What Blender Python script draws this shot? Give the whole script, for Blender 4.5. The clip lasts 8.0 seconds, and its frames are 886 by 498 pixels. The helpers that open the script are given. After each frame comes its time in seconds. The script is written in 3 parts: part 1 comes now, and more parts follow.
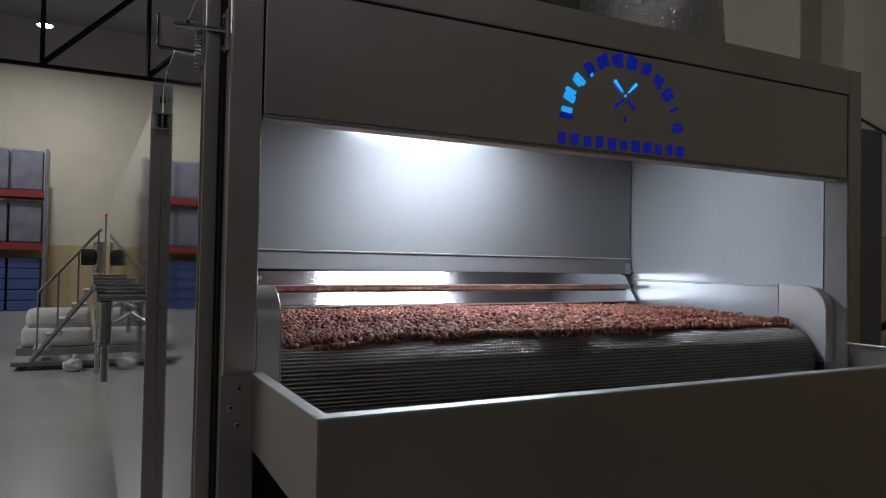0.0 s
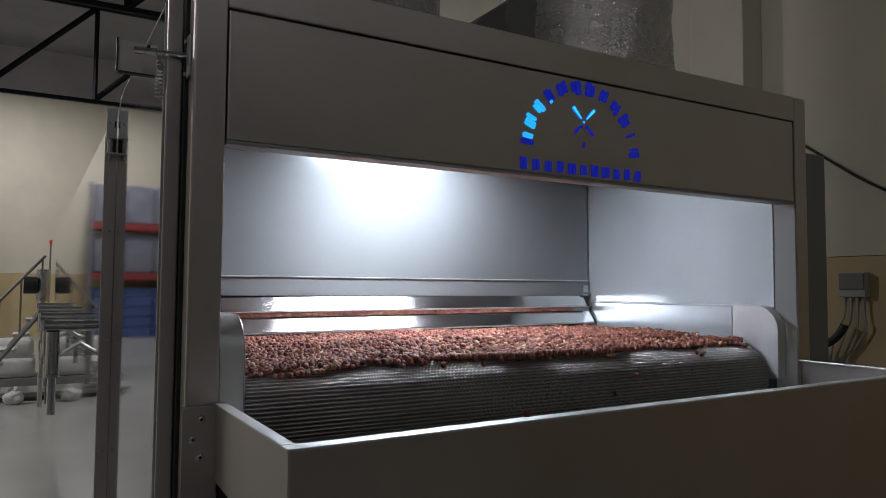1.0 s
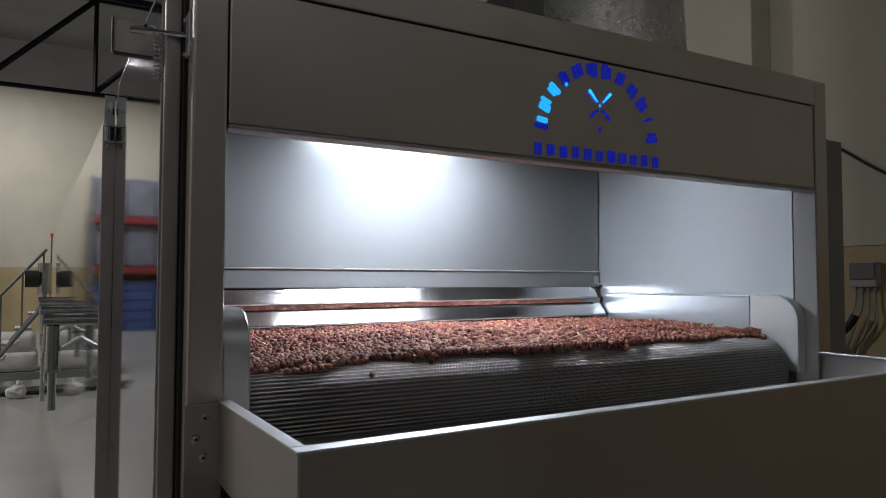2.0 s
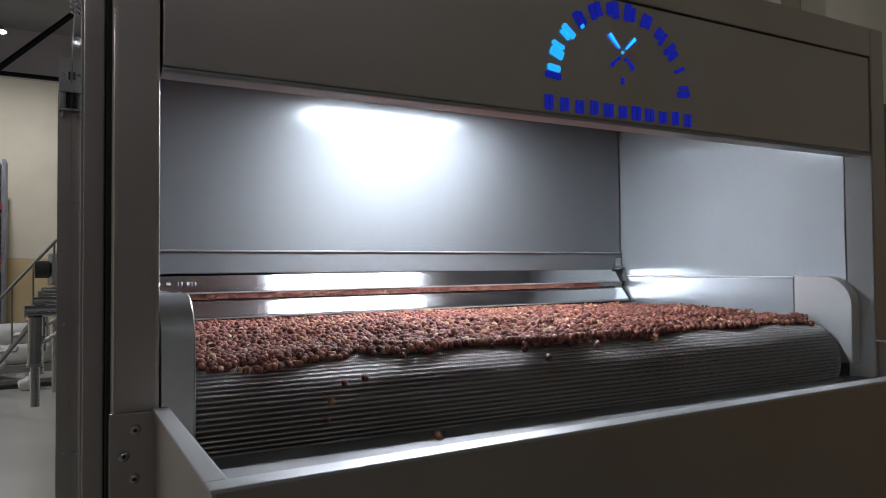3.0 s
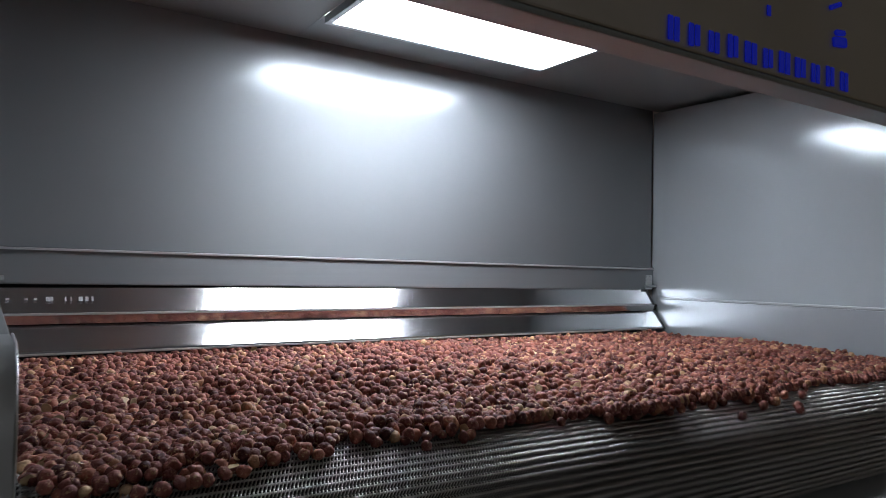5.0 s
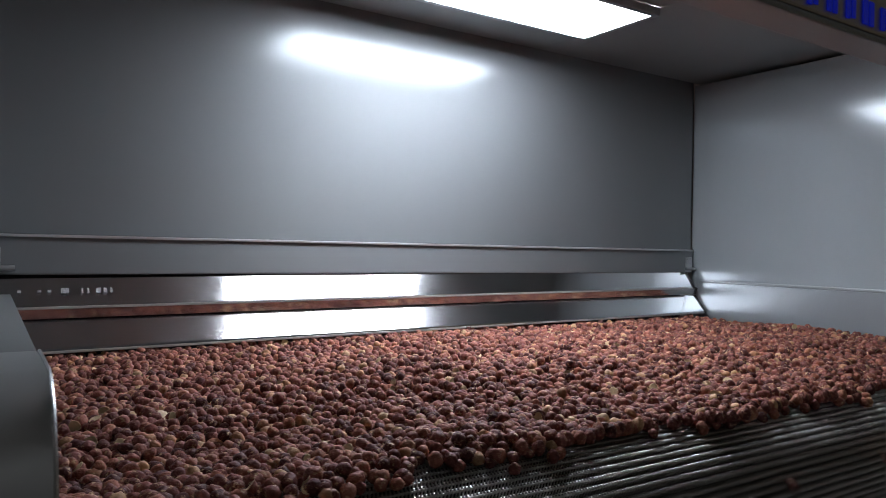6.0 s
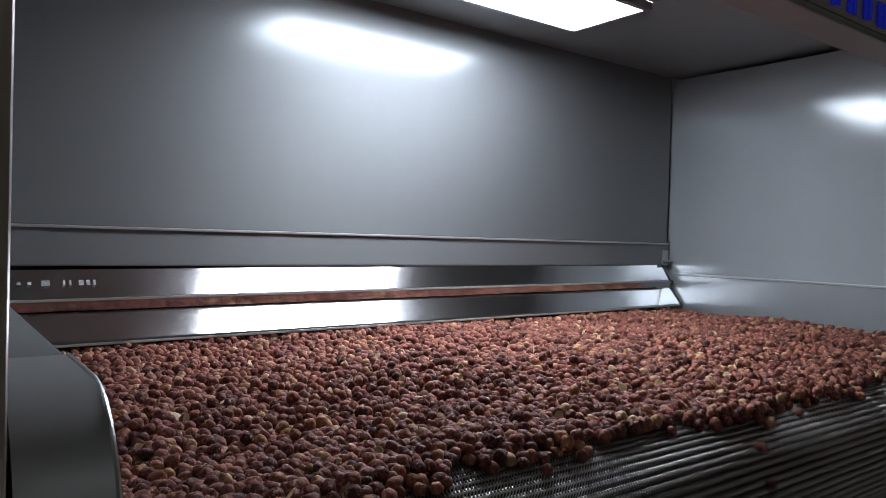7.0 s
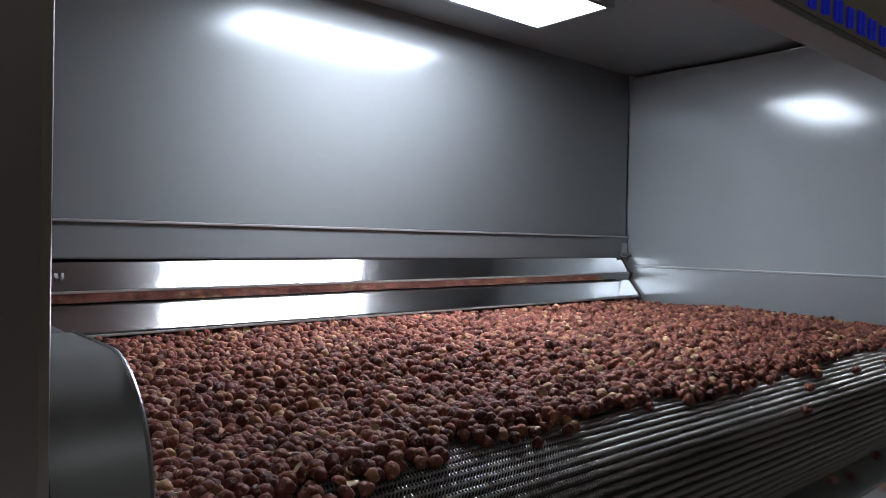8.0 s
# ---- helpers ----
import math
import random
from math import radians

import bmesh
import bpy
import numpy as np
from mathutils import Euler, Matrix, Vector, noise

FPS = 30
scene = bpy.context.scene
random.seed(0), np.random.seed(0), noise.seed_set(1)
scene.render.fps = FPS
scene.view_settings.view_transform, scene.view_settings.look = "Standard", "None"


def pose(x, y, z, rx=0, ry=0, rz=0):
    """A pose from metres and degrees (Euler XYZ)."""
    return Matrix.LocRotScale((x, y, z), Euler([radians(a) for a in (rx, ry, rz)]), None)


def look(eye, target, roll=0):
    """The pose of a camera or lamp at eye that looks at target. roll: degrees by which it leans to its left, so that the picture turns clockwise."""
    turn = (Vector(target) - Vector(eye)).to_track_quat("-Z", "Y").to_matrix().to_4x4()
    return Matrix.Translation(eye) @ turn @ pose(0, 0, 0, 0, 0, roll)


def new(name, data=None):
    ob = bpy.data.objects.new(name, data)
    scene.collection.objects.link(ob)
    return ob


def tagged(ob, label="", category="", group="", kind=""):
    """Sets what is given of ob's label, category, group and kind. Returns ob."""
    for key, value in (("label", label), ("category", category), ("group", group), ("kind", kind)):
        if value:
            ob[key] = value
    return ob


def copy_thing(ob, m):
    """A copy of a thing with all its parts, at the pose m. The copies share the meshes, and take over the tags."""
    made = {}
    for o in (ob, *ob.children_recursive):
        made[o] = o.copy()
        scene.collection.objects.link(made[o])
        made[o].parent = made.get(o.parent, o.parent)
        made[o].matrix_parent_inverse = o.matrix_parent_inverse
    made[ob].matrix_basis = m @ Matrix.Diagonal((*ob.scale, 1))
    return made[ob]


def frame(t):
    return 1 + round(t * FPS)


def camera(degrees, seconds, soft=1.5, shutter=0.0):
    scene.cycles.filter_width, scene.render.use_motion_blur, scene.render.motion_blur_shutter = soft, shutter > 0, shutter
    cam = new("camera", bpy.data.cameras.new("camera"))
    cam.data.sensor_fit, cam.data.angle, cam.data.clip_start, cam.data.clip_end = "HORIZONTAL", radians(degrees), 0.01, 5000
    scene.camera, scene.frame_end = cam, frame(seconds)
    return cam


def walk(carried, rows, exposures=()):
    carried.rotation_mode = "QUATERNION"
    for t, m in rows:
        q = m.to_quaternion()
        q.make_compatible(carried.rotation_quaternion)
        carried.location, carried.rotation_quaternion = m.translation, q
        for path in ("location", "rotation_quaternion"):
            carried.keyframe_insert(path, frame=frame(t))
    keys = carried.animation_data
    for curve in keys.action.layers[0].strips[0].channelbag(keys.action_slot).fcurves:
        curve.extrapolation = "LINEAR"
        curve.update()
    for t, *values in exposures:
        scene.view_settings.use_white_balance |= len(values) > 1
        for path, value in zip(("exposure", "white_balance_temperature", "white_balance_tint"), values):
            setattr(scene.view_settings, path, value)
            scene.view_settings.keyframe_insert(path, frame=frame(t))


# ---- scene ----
cam = camera(64.1, 8.0, soft=0.85, shutter=0.4)
PATH = [
    (0, (0.048, 0.114, 1.55), (0.943, 1.902, 1.592), 1.1),
    (0.5, (0.041, 0.124, 1.554), (0.998, 1.878, 1.647), 0.8),
    (1, (0.029, 0.121, 1.553), (1.034, 1.846, 1.662), 0.4),
    (1.5, (0.005, 0.138, 1.556), (1.018, 1.859, 1.658), 0.4),
    (3, (0.193, 0.363, 1.536), (1.152, 2.117, 1.589), -0.4),
    (3.5, (0.222, 0.5, 1.541), (1.171, 2.259, 1.593), 0.7),
    (4, (0.232, 0.664, 1.558), (1.277, 2.368, 1.628), 1.0),
    (5.3, (0.355, 0.896, 1.557), (1.437, 2.576, 1.626), 1.3),
    (5.5, (0.355, 0.921, 1.561), (1.423, 2.611, 1.618), 0.9),
    (6, (0.329, 0.983, 1.574), (1.415, 2.663, 1.574), 1.1),
    (6.5, (0.301, 1.015, 1.58), (1.424, 2.669, 1.543), 1.4),
    (7, (0.283, 1.034, 1.58), (1.476, 2.639, 1.55), 1.6),
    (7.5, (0.259, 1.051, 1.574), (1.504, 2.616, 1.549), 1.7),
    (8, (0.247, 1.044, 1.562), (1.547, 2.563, 1.539), 1.1),
]
EXPOSURES = [(0, -0.2), (0.5, 0.1), (1, 0.2), (1.5, 0.2), (3, 0.2), (4, 0.17), (5.5, -0.63), (8, -0.69)]
walk(cam, [(t, look(eye, target, roll)) for t, eye, target, roll in PATH], EXPOSURES)

# ---- world and hall light ----
world = bpy.data.worlds.new("world")
scene.world = world
world.use_nodes = True
world.node_tree.nodes["Background"].inputs[0].default_value = (0.05, 0.055, 0.06, 1)
world.node_tree.nodes["Background"].inputs[1].default_value = 0.3
PANEL_GLOW = 60.0
# first is in view, fourth inferred from shadow; the rest are unseen added fill
BAYS = [(-1.13, 21.2, 7.55, 215.0), (-5.0, 11.0, 6.05, 310.0), (3.4, 10.5, 6.05, 12.0), (-1.8, 2.6, 6.05, 55.0), (-2.5, -5.0, 6.05, 21.0), (2.6, -4.0, 6.05, 3.0)]


# ---- materials ----
def node_mat(name):
    m = bpy.data.materials.new(name)
    m.use_nodes = True
    nt = m.node_tree
    return m, nt, nt.nodes["Principled BSDF"]


def noise_node(nt, scale, detail=4.0, rough=0.55, stretch=(1, 1, 1), space="Object"):
    tc = nt.nodes.new("ShaderNodeTexCoord")
    mp = nt.nodes.new("ShaderNodeMapping")
    mp.inputs["Scale"].default_value = stretch
    n = nt.nodes.new("ShaderNodeTexNoise")
    n.inputs["Scale"].default_value = scale
    n.inputs["Detail"].default_value = detail
    n.inputs["Roughness"].default_value = rough
    nt.links.new(tc.outputs[space], mp.inputs["Vector"])
    nt.links.new(mp.outputs["Vector"], n.inputs["Vector"])
    return n.outputs["Fac"]


def ramp(nt, fac, stops):
    r = nt.nodes.new("ShaderNodeValToRGB")
    e = r.color_ramp.elements
    while len(e) < len(stops):
        e.new(0.5)
    for el, (p, c) in zip(e, stops):
        el.position, el.color = p, (*c, 1)
    nt.links.new(fac, r.inputs["Fac"])
    return r.outputs["Color"]


def maprange(nt, fac, lo, hi, a=0.3, b=0.7):
    r = nt.nodes.new("ShaderNodeMapRange")
    for k, v in zip(("From Min", "From Max", "To Min", "To Max"), (a, b, lo, hi)):
        r.inputs[k].default_value = v
    nt.links.new(fac, r.inputs["Value"])
    return r.outputs["Result"]


def bump(nt, bsdf, fac, strength, dist):
    b = nt.nodes.new("ShaderNodeBump")
    b.inputs["Strength"].default_value, b.inputs["Distance"].default_value = strength, dist
    nt.links.new(fac, b.inputs["Height"])
    nt.links.new(b.outputs["Normal"], bsdf.inputs["Normal"])


def metal(name, colour, rough, grain=(1, 1, 1), spread=0.06, aniso=0.0, grain_bump=0.02, metallic=1.0):
    """Sheet metal: fine grain along one direction, cloudy smears in the gloss."""
    m, nt, p = node_mat(name)
    cloud = noise_node(nt, 3.5, 5)
    fine = noise_node(nt, 260, 2, 0.6, grain)
    c1 = tuple(c * 0.88 for c in colour)
    nt.links.new(ramp(nt, cloud, [(0.3, c1), (0.7, colour)]), p.inputs["Base Color"])
    add = nt.nodes.new("ShaderNodeMath")
    nt.links.new(maprange(nt, cloud, rough - spread, rough + spread), add.inputs[0])
    nt.links.new(maprange(nt, fine, -0.03, 0.03), add.inputs[1])
    nt.links.new(add.outputs[0], p.inputs["Roughness"])
    p.inputs["Metallic"].default_value = metallic
    p.inputs["Anisotropic"].default_value = aniso
    bump(nt, p, fine, grain_bump, 0.001)
    return m


def painted(name, colour, rough=0.5, scale=2.0, vary=0.15, relief=0.05, stain=None):
    m, nt, p = node_mat(name)
    cloud = noise_node(nt, scale, 6, 0.6)
    fine = noise_node(nt, scale * 40, 3)
    dark = stain or tuple(c * (1 - vary) for c in colour)
    nt.links.new(ramp(nt, cloud, [(0.32, dark), (0.62, colour)]), p.inputs["Base Color"])
    nt.links.new(maprange(nt, fine, rough - 0.08, rough + 0.08), p.inputs["Roughness"])
    bump(nt, p, fine, relief, 0.002)
    return m


def glow(name, colour, strength):
    m, nt, p = node_mat(name)
    p.inputs["Base Color"].default_value = (*colour, 1)
    p.inputs["Emission Color"].default_value = (*colour, 1)
    p.inputs["Emission Strength"].default_value = strength
    return m


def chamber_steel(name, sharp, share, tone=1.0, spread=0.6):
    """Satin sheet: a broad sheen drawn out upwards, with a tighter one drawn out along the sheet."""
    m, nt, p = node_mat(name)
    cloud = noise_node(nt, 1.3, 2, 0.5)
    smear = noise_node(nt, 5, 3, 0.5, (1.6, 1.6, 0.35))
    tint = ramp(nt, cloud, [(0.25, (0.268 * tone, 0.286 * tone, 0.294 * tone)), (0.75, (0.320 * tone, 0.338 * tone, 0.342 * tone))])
    q = nt.nodes.new("ShaderNodeBsdfPrincipled")
    for sh, metallic, rough, aniso, along in ((p, 0.8, 0.74, 0.4, (0, 0, 1)), (q, 1.0, sharp, spread, (1, 1, 0))):
        way = nt.nodes.new("ShaderNodeCombineXYZ")
        for k in range(3):
            way.inputs[k].default_value = along[k]
        nt.links.new(tint, sh.inputs["Base Color"])
        nt.links.new(maprange(nt, smear, rough - 0.02, rough + 0.02), sh.inputs["Roughness"])
        nt.links.new(way.outputs[0], sh.inputs["Tangent"])
        sh.inputs["Metallic"].default_value, sh.inputs["Anisotropic"].default_value = metallic, aniso
    mix = nt.nodes.new("ShaderNodeMixShader")
    mix.inputs[0].default_value = share
    nt.links.new(p.outputs[0], mix.inputs[1])
    nt.links.new(q.outputs[0], mix.inputs[2])
    nt.links.new(mix.outputs[0], nt.nodes["Material Output"].inputs["Surface"])
    return m


STEEL_OUT = metal("brushed_steel_outside", (0.60, 0.545, 0.505), 0.40, (1, 1, 60), aniso=0.4, grain_bump=0.06)
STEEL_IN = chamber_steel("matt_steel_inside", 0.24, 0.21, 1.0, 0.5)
# same steel as the back panel, tinted 1.4 times brighter to look better lit
STEEL_WALL_LIT = chamber_steel("matt_steel_side_lit", 0.15, 0.12, 1.4, 0.4)
STEEL_GUIDE = chamber_steel("satin_guide_steel", 0.34, 0.4, 1.3, 0.3)
STEEL_MATT = metal("matt_cover_steel", (0.36, 0.375, 0.37), 0.5, (1, 40, 1), spread=0.05, metallic=0.8)
STEEL_TRAY = metal("tray_steel", (0.50, 0.45, 0.42), 0.42, (1, 1, 60), aniso=0.3, grain_bump=0.06)
TRAY_DUSTY = metal("dusty_tray_steel", (0.40, 0.40, 0.39), 0.62, (1, 40, 1), spread=0.1, metallic=0.55)
STEEL_COVER = metal("satin_cover_steel", (0.60, 0.61, 0.60), 0.40, (1, 40, 1), spread=0.05, metallic=0.7)
STEEL_BRIGHT = metal("bright_steel", (0.66, 0.67, 0.68), 0.14, (40, 1, 1), spread=0.04)
STEEL_SATIN = metal("satin_steel", (0.58, 0.59, 0.59), 0.3, (40, 1, 1), spread=0.06)
STEEL_SIDE = metal("polished_side_steel", (0.72, 0.72, 0.71), 0.045, (1, 1, 20), spread=0.02, grain_bump=0.01)
WIRE = metal("belt_wire", (0.60, 0.575, 0.55), 0.35, (1, 1, 1), spread=0.03, grain_bump=0.0)
DRUM_STEEL = metal("dull_drum_steel", (0.12, 0.115, 0.11), 0.5, metallic=0.8)
# near-black colour for the shade under the belt and behind the back panel
SHADE_BLACK = painted("shade_black", (0.02, 0.02, 0.021), 0.6)
RUBBER = painted("black_rubber", (0.018, 0.018, 0.018), 0.55)
WHITE_LED = glow("led_diffuser", (0.815, 0.875, 1.0), PANEL_GLOW)
BAY_GLOW = glow("bay_lens", (0.86, 0.93, 1.0), 30.0)
BLUE_GLOW = glow("blue_backlight", (0.012, 0.025, 0.6), 0.25)
CYAN_GLOW = glow("cyan_backlight", (0.02, 0.42, 0.95), 0.85)
MARK_WHITE = painted("worn_white_ink", (0.42, 0.42, 0.42), 0.5, 300.0, 0.6)
WALL_CREAM = painted("cream_wall", (0.66, 0.62, 0.50), 0.75, 0.7, 0.12)
WALL_DADO = painted("ochre_dado", (0.56, 0.44, 0.24), 0.6, 0.9, 0.15)
FLOOR_EPOXY = painted("grey_epoxy_floor", (0.32, 0.325, 0.30), 0.24, 0.6, 0.12, 0.0)
for link in list(FLOOR_EPOXY.node_tree.nodes["Principled BSDF"].inputs["Roughness"].links):
    FLOOR_EPOXY.node_tree.links.remove(link)
FLOOR_EPOXY.node_tree.nodes["Principled BSDF"].inputs["Roughness"].default_value = 0.26   # even gloss
ROOF_DARK = painted("roof_sheet", (0.30, 0.30, 0.32), 0.7, 0.8)
GABLE = painted("gable_sheet", (0.52, 0.49, 0.52), 0.7, 0.8)
STEEL_BLUE = painted("truss_paint", (0.016, 0.018, 0.026), 0.7)
STEEL_BLUE.node_tree.nodes["Principled BSDF"].inputs["Specular IOR Level"].default_value = 0.1
RED_PAINT = painted("red_rack_paint", (0.26, 0.03, 0.03), 0.45)
GREY_WRAP = painted("grey_stretch_wrap", (0.20, 0.21, 0.26), 0.35, 3.0, 0.35)
BLUE_CRATE = painted("blue_crate_plastic", (0.06, 0.1, 0.28), 0.45)
WHITE_SACK = painted("white_sack", (0.6, 0.6, 0.57), 0.7, 6.0, 0.2, 0.3)
BOX_GREY = painted("light_grey_plastic", (0.42, 0.42, 0.4), 0.45)
CABINET_GREY = painted("grey_cabinet_paint", (0.2, 0.2, 0.19), 0.5)
RED_LED = glow("red_pilot", (0.6, 0.03, 0.02), 0.25)


def foil_mat():
    m, nt, p = node_mat("foil_insulation")
    a = noise_node(nt, 60, 4, 0.7)
    b = noise_node(nt, 7, 3)
    nt.links.new(ramp(nt, a, [(0.3, (0.66, 0.65, 0.63)), (0.7, (0.93, 0.92, 0.89))]), p.inputs["Base Color"])
    nt.links.new(maprange(nt, b, 0.14, 0.3), p.inputs["Roughness"])
    p.inputs["Metallic"].default_value = 0.75
    bump(nt, p, a, 1.0, 0.02)
    return m


FOIL = foil_mat()


def nut_mat():
    """Roasted hazelnut skins: each nut its own brown, a few bare and pale, wrinkled."""
    m, nt, p = node_mat("hazelnut_skin")
    geo = nt.nodes.new("ShaderNodeNewGeometry")
    info = nt.nodes.new("ShaderNodeObjectInfo")
    add = nt.nodes.new("ShaderNodeMath")
    nt.links.new(geo.outputs["Random Per Island"], add.inputs[0])
    nt.links.new(info.outputs["Random"], add.inputs[1])
    fr = nt.nodes.new("ShaderNodeMath")
    fr.operation = "FRACT"
    nt.links.new(add.outputs[0], fr.inputs[0])
    tone = ramp(nt, fr.outputs[0], [(0.0, (0.100, 0.032, 0.030)), (0.25, (0.188, 0.060, 0.050)), (0.62, (0.29, 0.097, 0.075)),
                                    (0.92, (0.40, 0.150, 0.094)), (0.96, (0.52, 0.27, 0.14)), (1.0, (0.66, 0.46, 0.26))])
    blotch = noise_node(nt, 120, 4, 0.65)
    shade = nt.nodes.new("ShaderNodeMix")
    shade.data_type, shade.blend_type = "RGBA", "MULTIPLY"
    shade.inputs["Factor"].default_value = 1.0
    nt.links.new(tone, shade.inputs["A"])
    nt.links.new(ramp(nt, blotch, [(0.3, (0.60, 0.56, 0.57)), (0.62, (0.95, 0.93, 0.93))]), shade.inputs["B"])
    flake = noise_node(nt, 230, 5, 0.75)
    mix = nt.nodes.new("ShaderNodeMix")
    mix.data_type = "RGBA"
    nt.links.new(maprange(nt, flake, 0.0, 1.0, 0.56, 0.64), mix.inputs["Factor"])
    nt.links.new(shade.outputs["Result"], mix.inputs["A"])
    mix.inputs["B"].default_value = (0.55, 0.34, 0.19, 1)
    nt.links.new(mix.outputs["Result"], p.inputs["Base Color"])
    nt.links.new(maprange(nt, flake, 0.5, 0.7), p.inputs["Roughness"])
    p.inputs["Specular IOR Level"].default_value = 0.22
    bump(nt, p, noise_node(nt, 190, 3, 0.55), 0.6, 0.0025)
    return m


NUT_PALE = painted("pale_nut_flesh", (0.66, 0.48, 0.27), 0.6, 90.0, 0.25)
NUT = nut_mat()


# ---- mesh helpers ----
def mesh_of(bm, name, material, smooth=False):
    me = bpy.data.meshes.new(name)
    bmesh.ops.recalc_face_normals(bm, faces=bm.faces)
    bm.to_mesh(me)
    bm.free()
    me.materials.append(material)
    if smooth:
        me.shade_smooth()
    return me


def part(name, bm, material, parent, label="", smooth=False):
    ob = new(name, mesh_of(bm, name, material, smooth))
    if parent:
        ob.parent = parent
    return tagged(ob, label)


def thing(name, at, label, category, group="", kind=""):
    ob = new(name)
    ob.empty_display_size = 0.05
    ob.location = at
    return tagged(ob, label, category, group, kind)


def box(bm, x0, x1, y0, y1, z0, z1, bevel=0.0, seg=2):
    vs = [bm.verts.new((x, y, z)) for x in (x0, x1) for y in (y0, y1) for z in (z0, z1)]
    idx = [(0, 1, 3, 2), (4, 6, 7, 5), (0, 4, 5, 1), (2, 3, 7, 6), (0, 2, 6, 4), (1, 5, 7, 3)]
    fs = [bm.faces.new([vs[i] for i in f]) for f in idx]
    if bevel:
        es = list({e for f in fs for e in f.edges})
        bmesh.ops.bevel(bm, geom=es, offset=bevel, segments=seg, affect="EDGES", profile=0.6)
    return bm


def boxes(*rows, bevel=0.0):
    bm = bmesh.new()
    for r in rows:
        box(bm, *r, bevel=bevel)
    return bm


def tube(bm, a, b, r, n=16, r2=None):
    a, b = Vector(a), Vector(b)
    d = b - a
    m = Matrix.Translation((a + b) / 2) @ d.to_track_quat("Z", "Y").to_matrix().to_4x4()
    bmesh.ops.create_cone(bm, cap_ends=True, segments=n, radius1=r, radius2=r if r2 is None else r2, depth=d.length, matrix=m)
    return bm


def tubes(*rows, n=14):
    bm = bmesh.new()
    for a, b, r in rows:
        tube(bm, a, b, r, n)
    return bm


def extrude_x(profile, x0, x1, closed=True):
    """A solid whose outline in y and z is given, drawn out along x."""
    bm = bmesh.new()
    a = [bm.verts.new((x0, y, z)) for y, z in profile]
    b = [bm.verts.new((x1, y, z)) for y, z in profile]
    n = len(profile)
    for i in range(n if closed else n - 1):
        j = (i + 1) % n
        bm.faces.new((a[i], a[j], b[j], b[i]))
    if closed:
        bm.faces.new(a)
        bm.faces.new(b)
    return bm


def slab(outline, z0, z1):
    """A solid whose outline in plan is given, drawn up from z0 to z1."""
    bm = bmesh.new()
    a = [bm.verts.new((x, y, z0)) for x, y in outline]
    b = [bm.verts.new((x, y, z1)) for x, y in outline]
    n = len(outline)
    for i in range(n):
        bm.faces.new((a[i], a[(i + 1) % n], b[(i + 1) % n], b[i]))
    bm.faces.new(a), bm.faces.new(b)
    return bm


def sheet_x(line, x0, x1, thick):
    """Bent sheet: a line in y and z, given a thickness and drawn out along x."""
    pts = [Vector((y, z)) for y, z in line]
    off = []
    for i, p in enumerate(pts):
        d = (pts[min(i + 1, len(pts) - 1)] - pts[max(i - 1, 0)]).normalized()
        off.append(p + Vector((-d.y, d.x)) * thick)
    return extrude_x([tuple(p) for p in pts] + [tuple(p) for p in reversed(off)], x0, x1)


# ---- the machine: fitted dimensions ----
FX0, FX1, FY = 0.31, 1.925, 1.36      # opening and front plane
PX0, PX1 = 0.257, 1.978               # outer edges of the posts
LIP, SEAM, TOP = 1.80, 2.038, 2.112   # fascia bottom, fascia top, machine top
IX0, IX1, BACK, CEIL = 0.318, 1.87, 2.18, 2.018
SIDE_X, LENGTH_Y = 0.2225, 7.4
DOOR_Y0, DOOR_Y1, DOOR_TOP = 1.425, 2.20, 2.055   # side door beside the post
BELT_Z, DRUM_Y, DRUM_Z, DRUM_R = 1.392, 1.498, 1.302, 0.090
BX0, BX1 = 0.366, 1.858

# ---- the hall ----
HX0, HX1, HY0, HY1, HZ = -11.0, 4.7, -7.0, 25.0, 8.8


def structure(name, bm, material, label, category):
    ob = new(name, mesh_of(bm, name, material))
    return tagged(ob, label, category, kind="structure")


structure("floor", boxes((HX0 - 0.3, HX1 + 0.3, HY0 - 0.3, HY1 + 0.3, -0.2, 0)), FLOOR_EPOXY, "smooth pale grey epoxy factory floor, slightly glossy", "floor")
structure("ceiling", boxes((HX0 - 0.3, HX1 + 0.3, HY0 - 0.3, HY1 + 0.3, HZ, HZ + 0.2)), ROOF_DARK, "dark grey sheet metal roof of the hall", "ceiling")
structure("wall_north", boxes((HX0, HX1, HY1, HY1 + 0.3, 1.9, 7.3)), WALL_CREAM, "cream painted far wall of the factory hall", "wall")
structure("gable_north", boxes((HX0, HX1, HY1 - 0.02, HY1 + 0.28, 7.304, HZ)), GABLE, "grey sheet metal gable above the far wall", "wall")
structure("wall_west", boxes((HX0 - 0.3, HX0, HY0, HY1, 0, HZ)), WALL_CREAM, "cream painted long wall of the hall", "wall")
# unseen wall, kept dark so that the fascia and tray reflect less
structure("wall_south", boxes((HX0, HX1, HY0 - 0.3, HY0, 0, HZ)), ROOF_DARK, "unseen end wall closing the hall, dark grey to dim the steel's reflections", "wall")
structure("wall_east", boxes((HX1, HX1 + 0.3, HY0, HY1, 1.78, HZ)), WALL_CREAM, "cream painted wall beside the machine", "wall")
structure("dado_east", boxes((HX1, HX1 + 0.3, HY0, HY1, 0, 1.776)), WALL_DADO, "ochre painted lower band of the wall", "wall")
structure("dado_north", boxes((HX0, HX1, HY1, HY1 + 0.3, 0, 1.896)), WALL_DADO, "ochre painted lower band of the far wall", "wall")
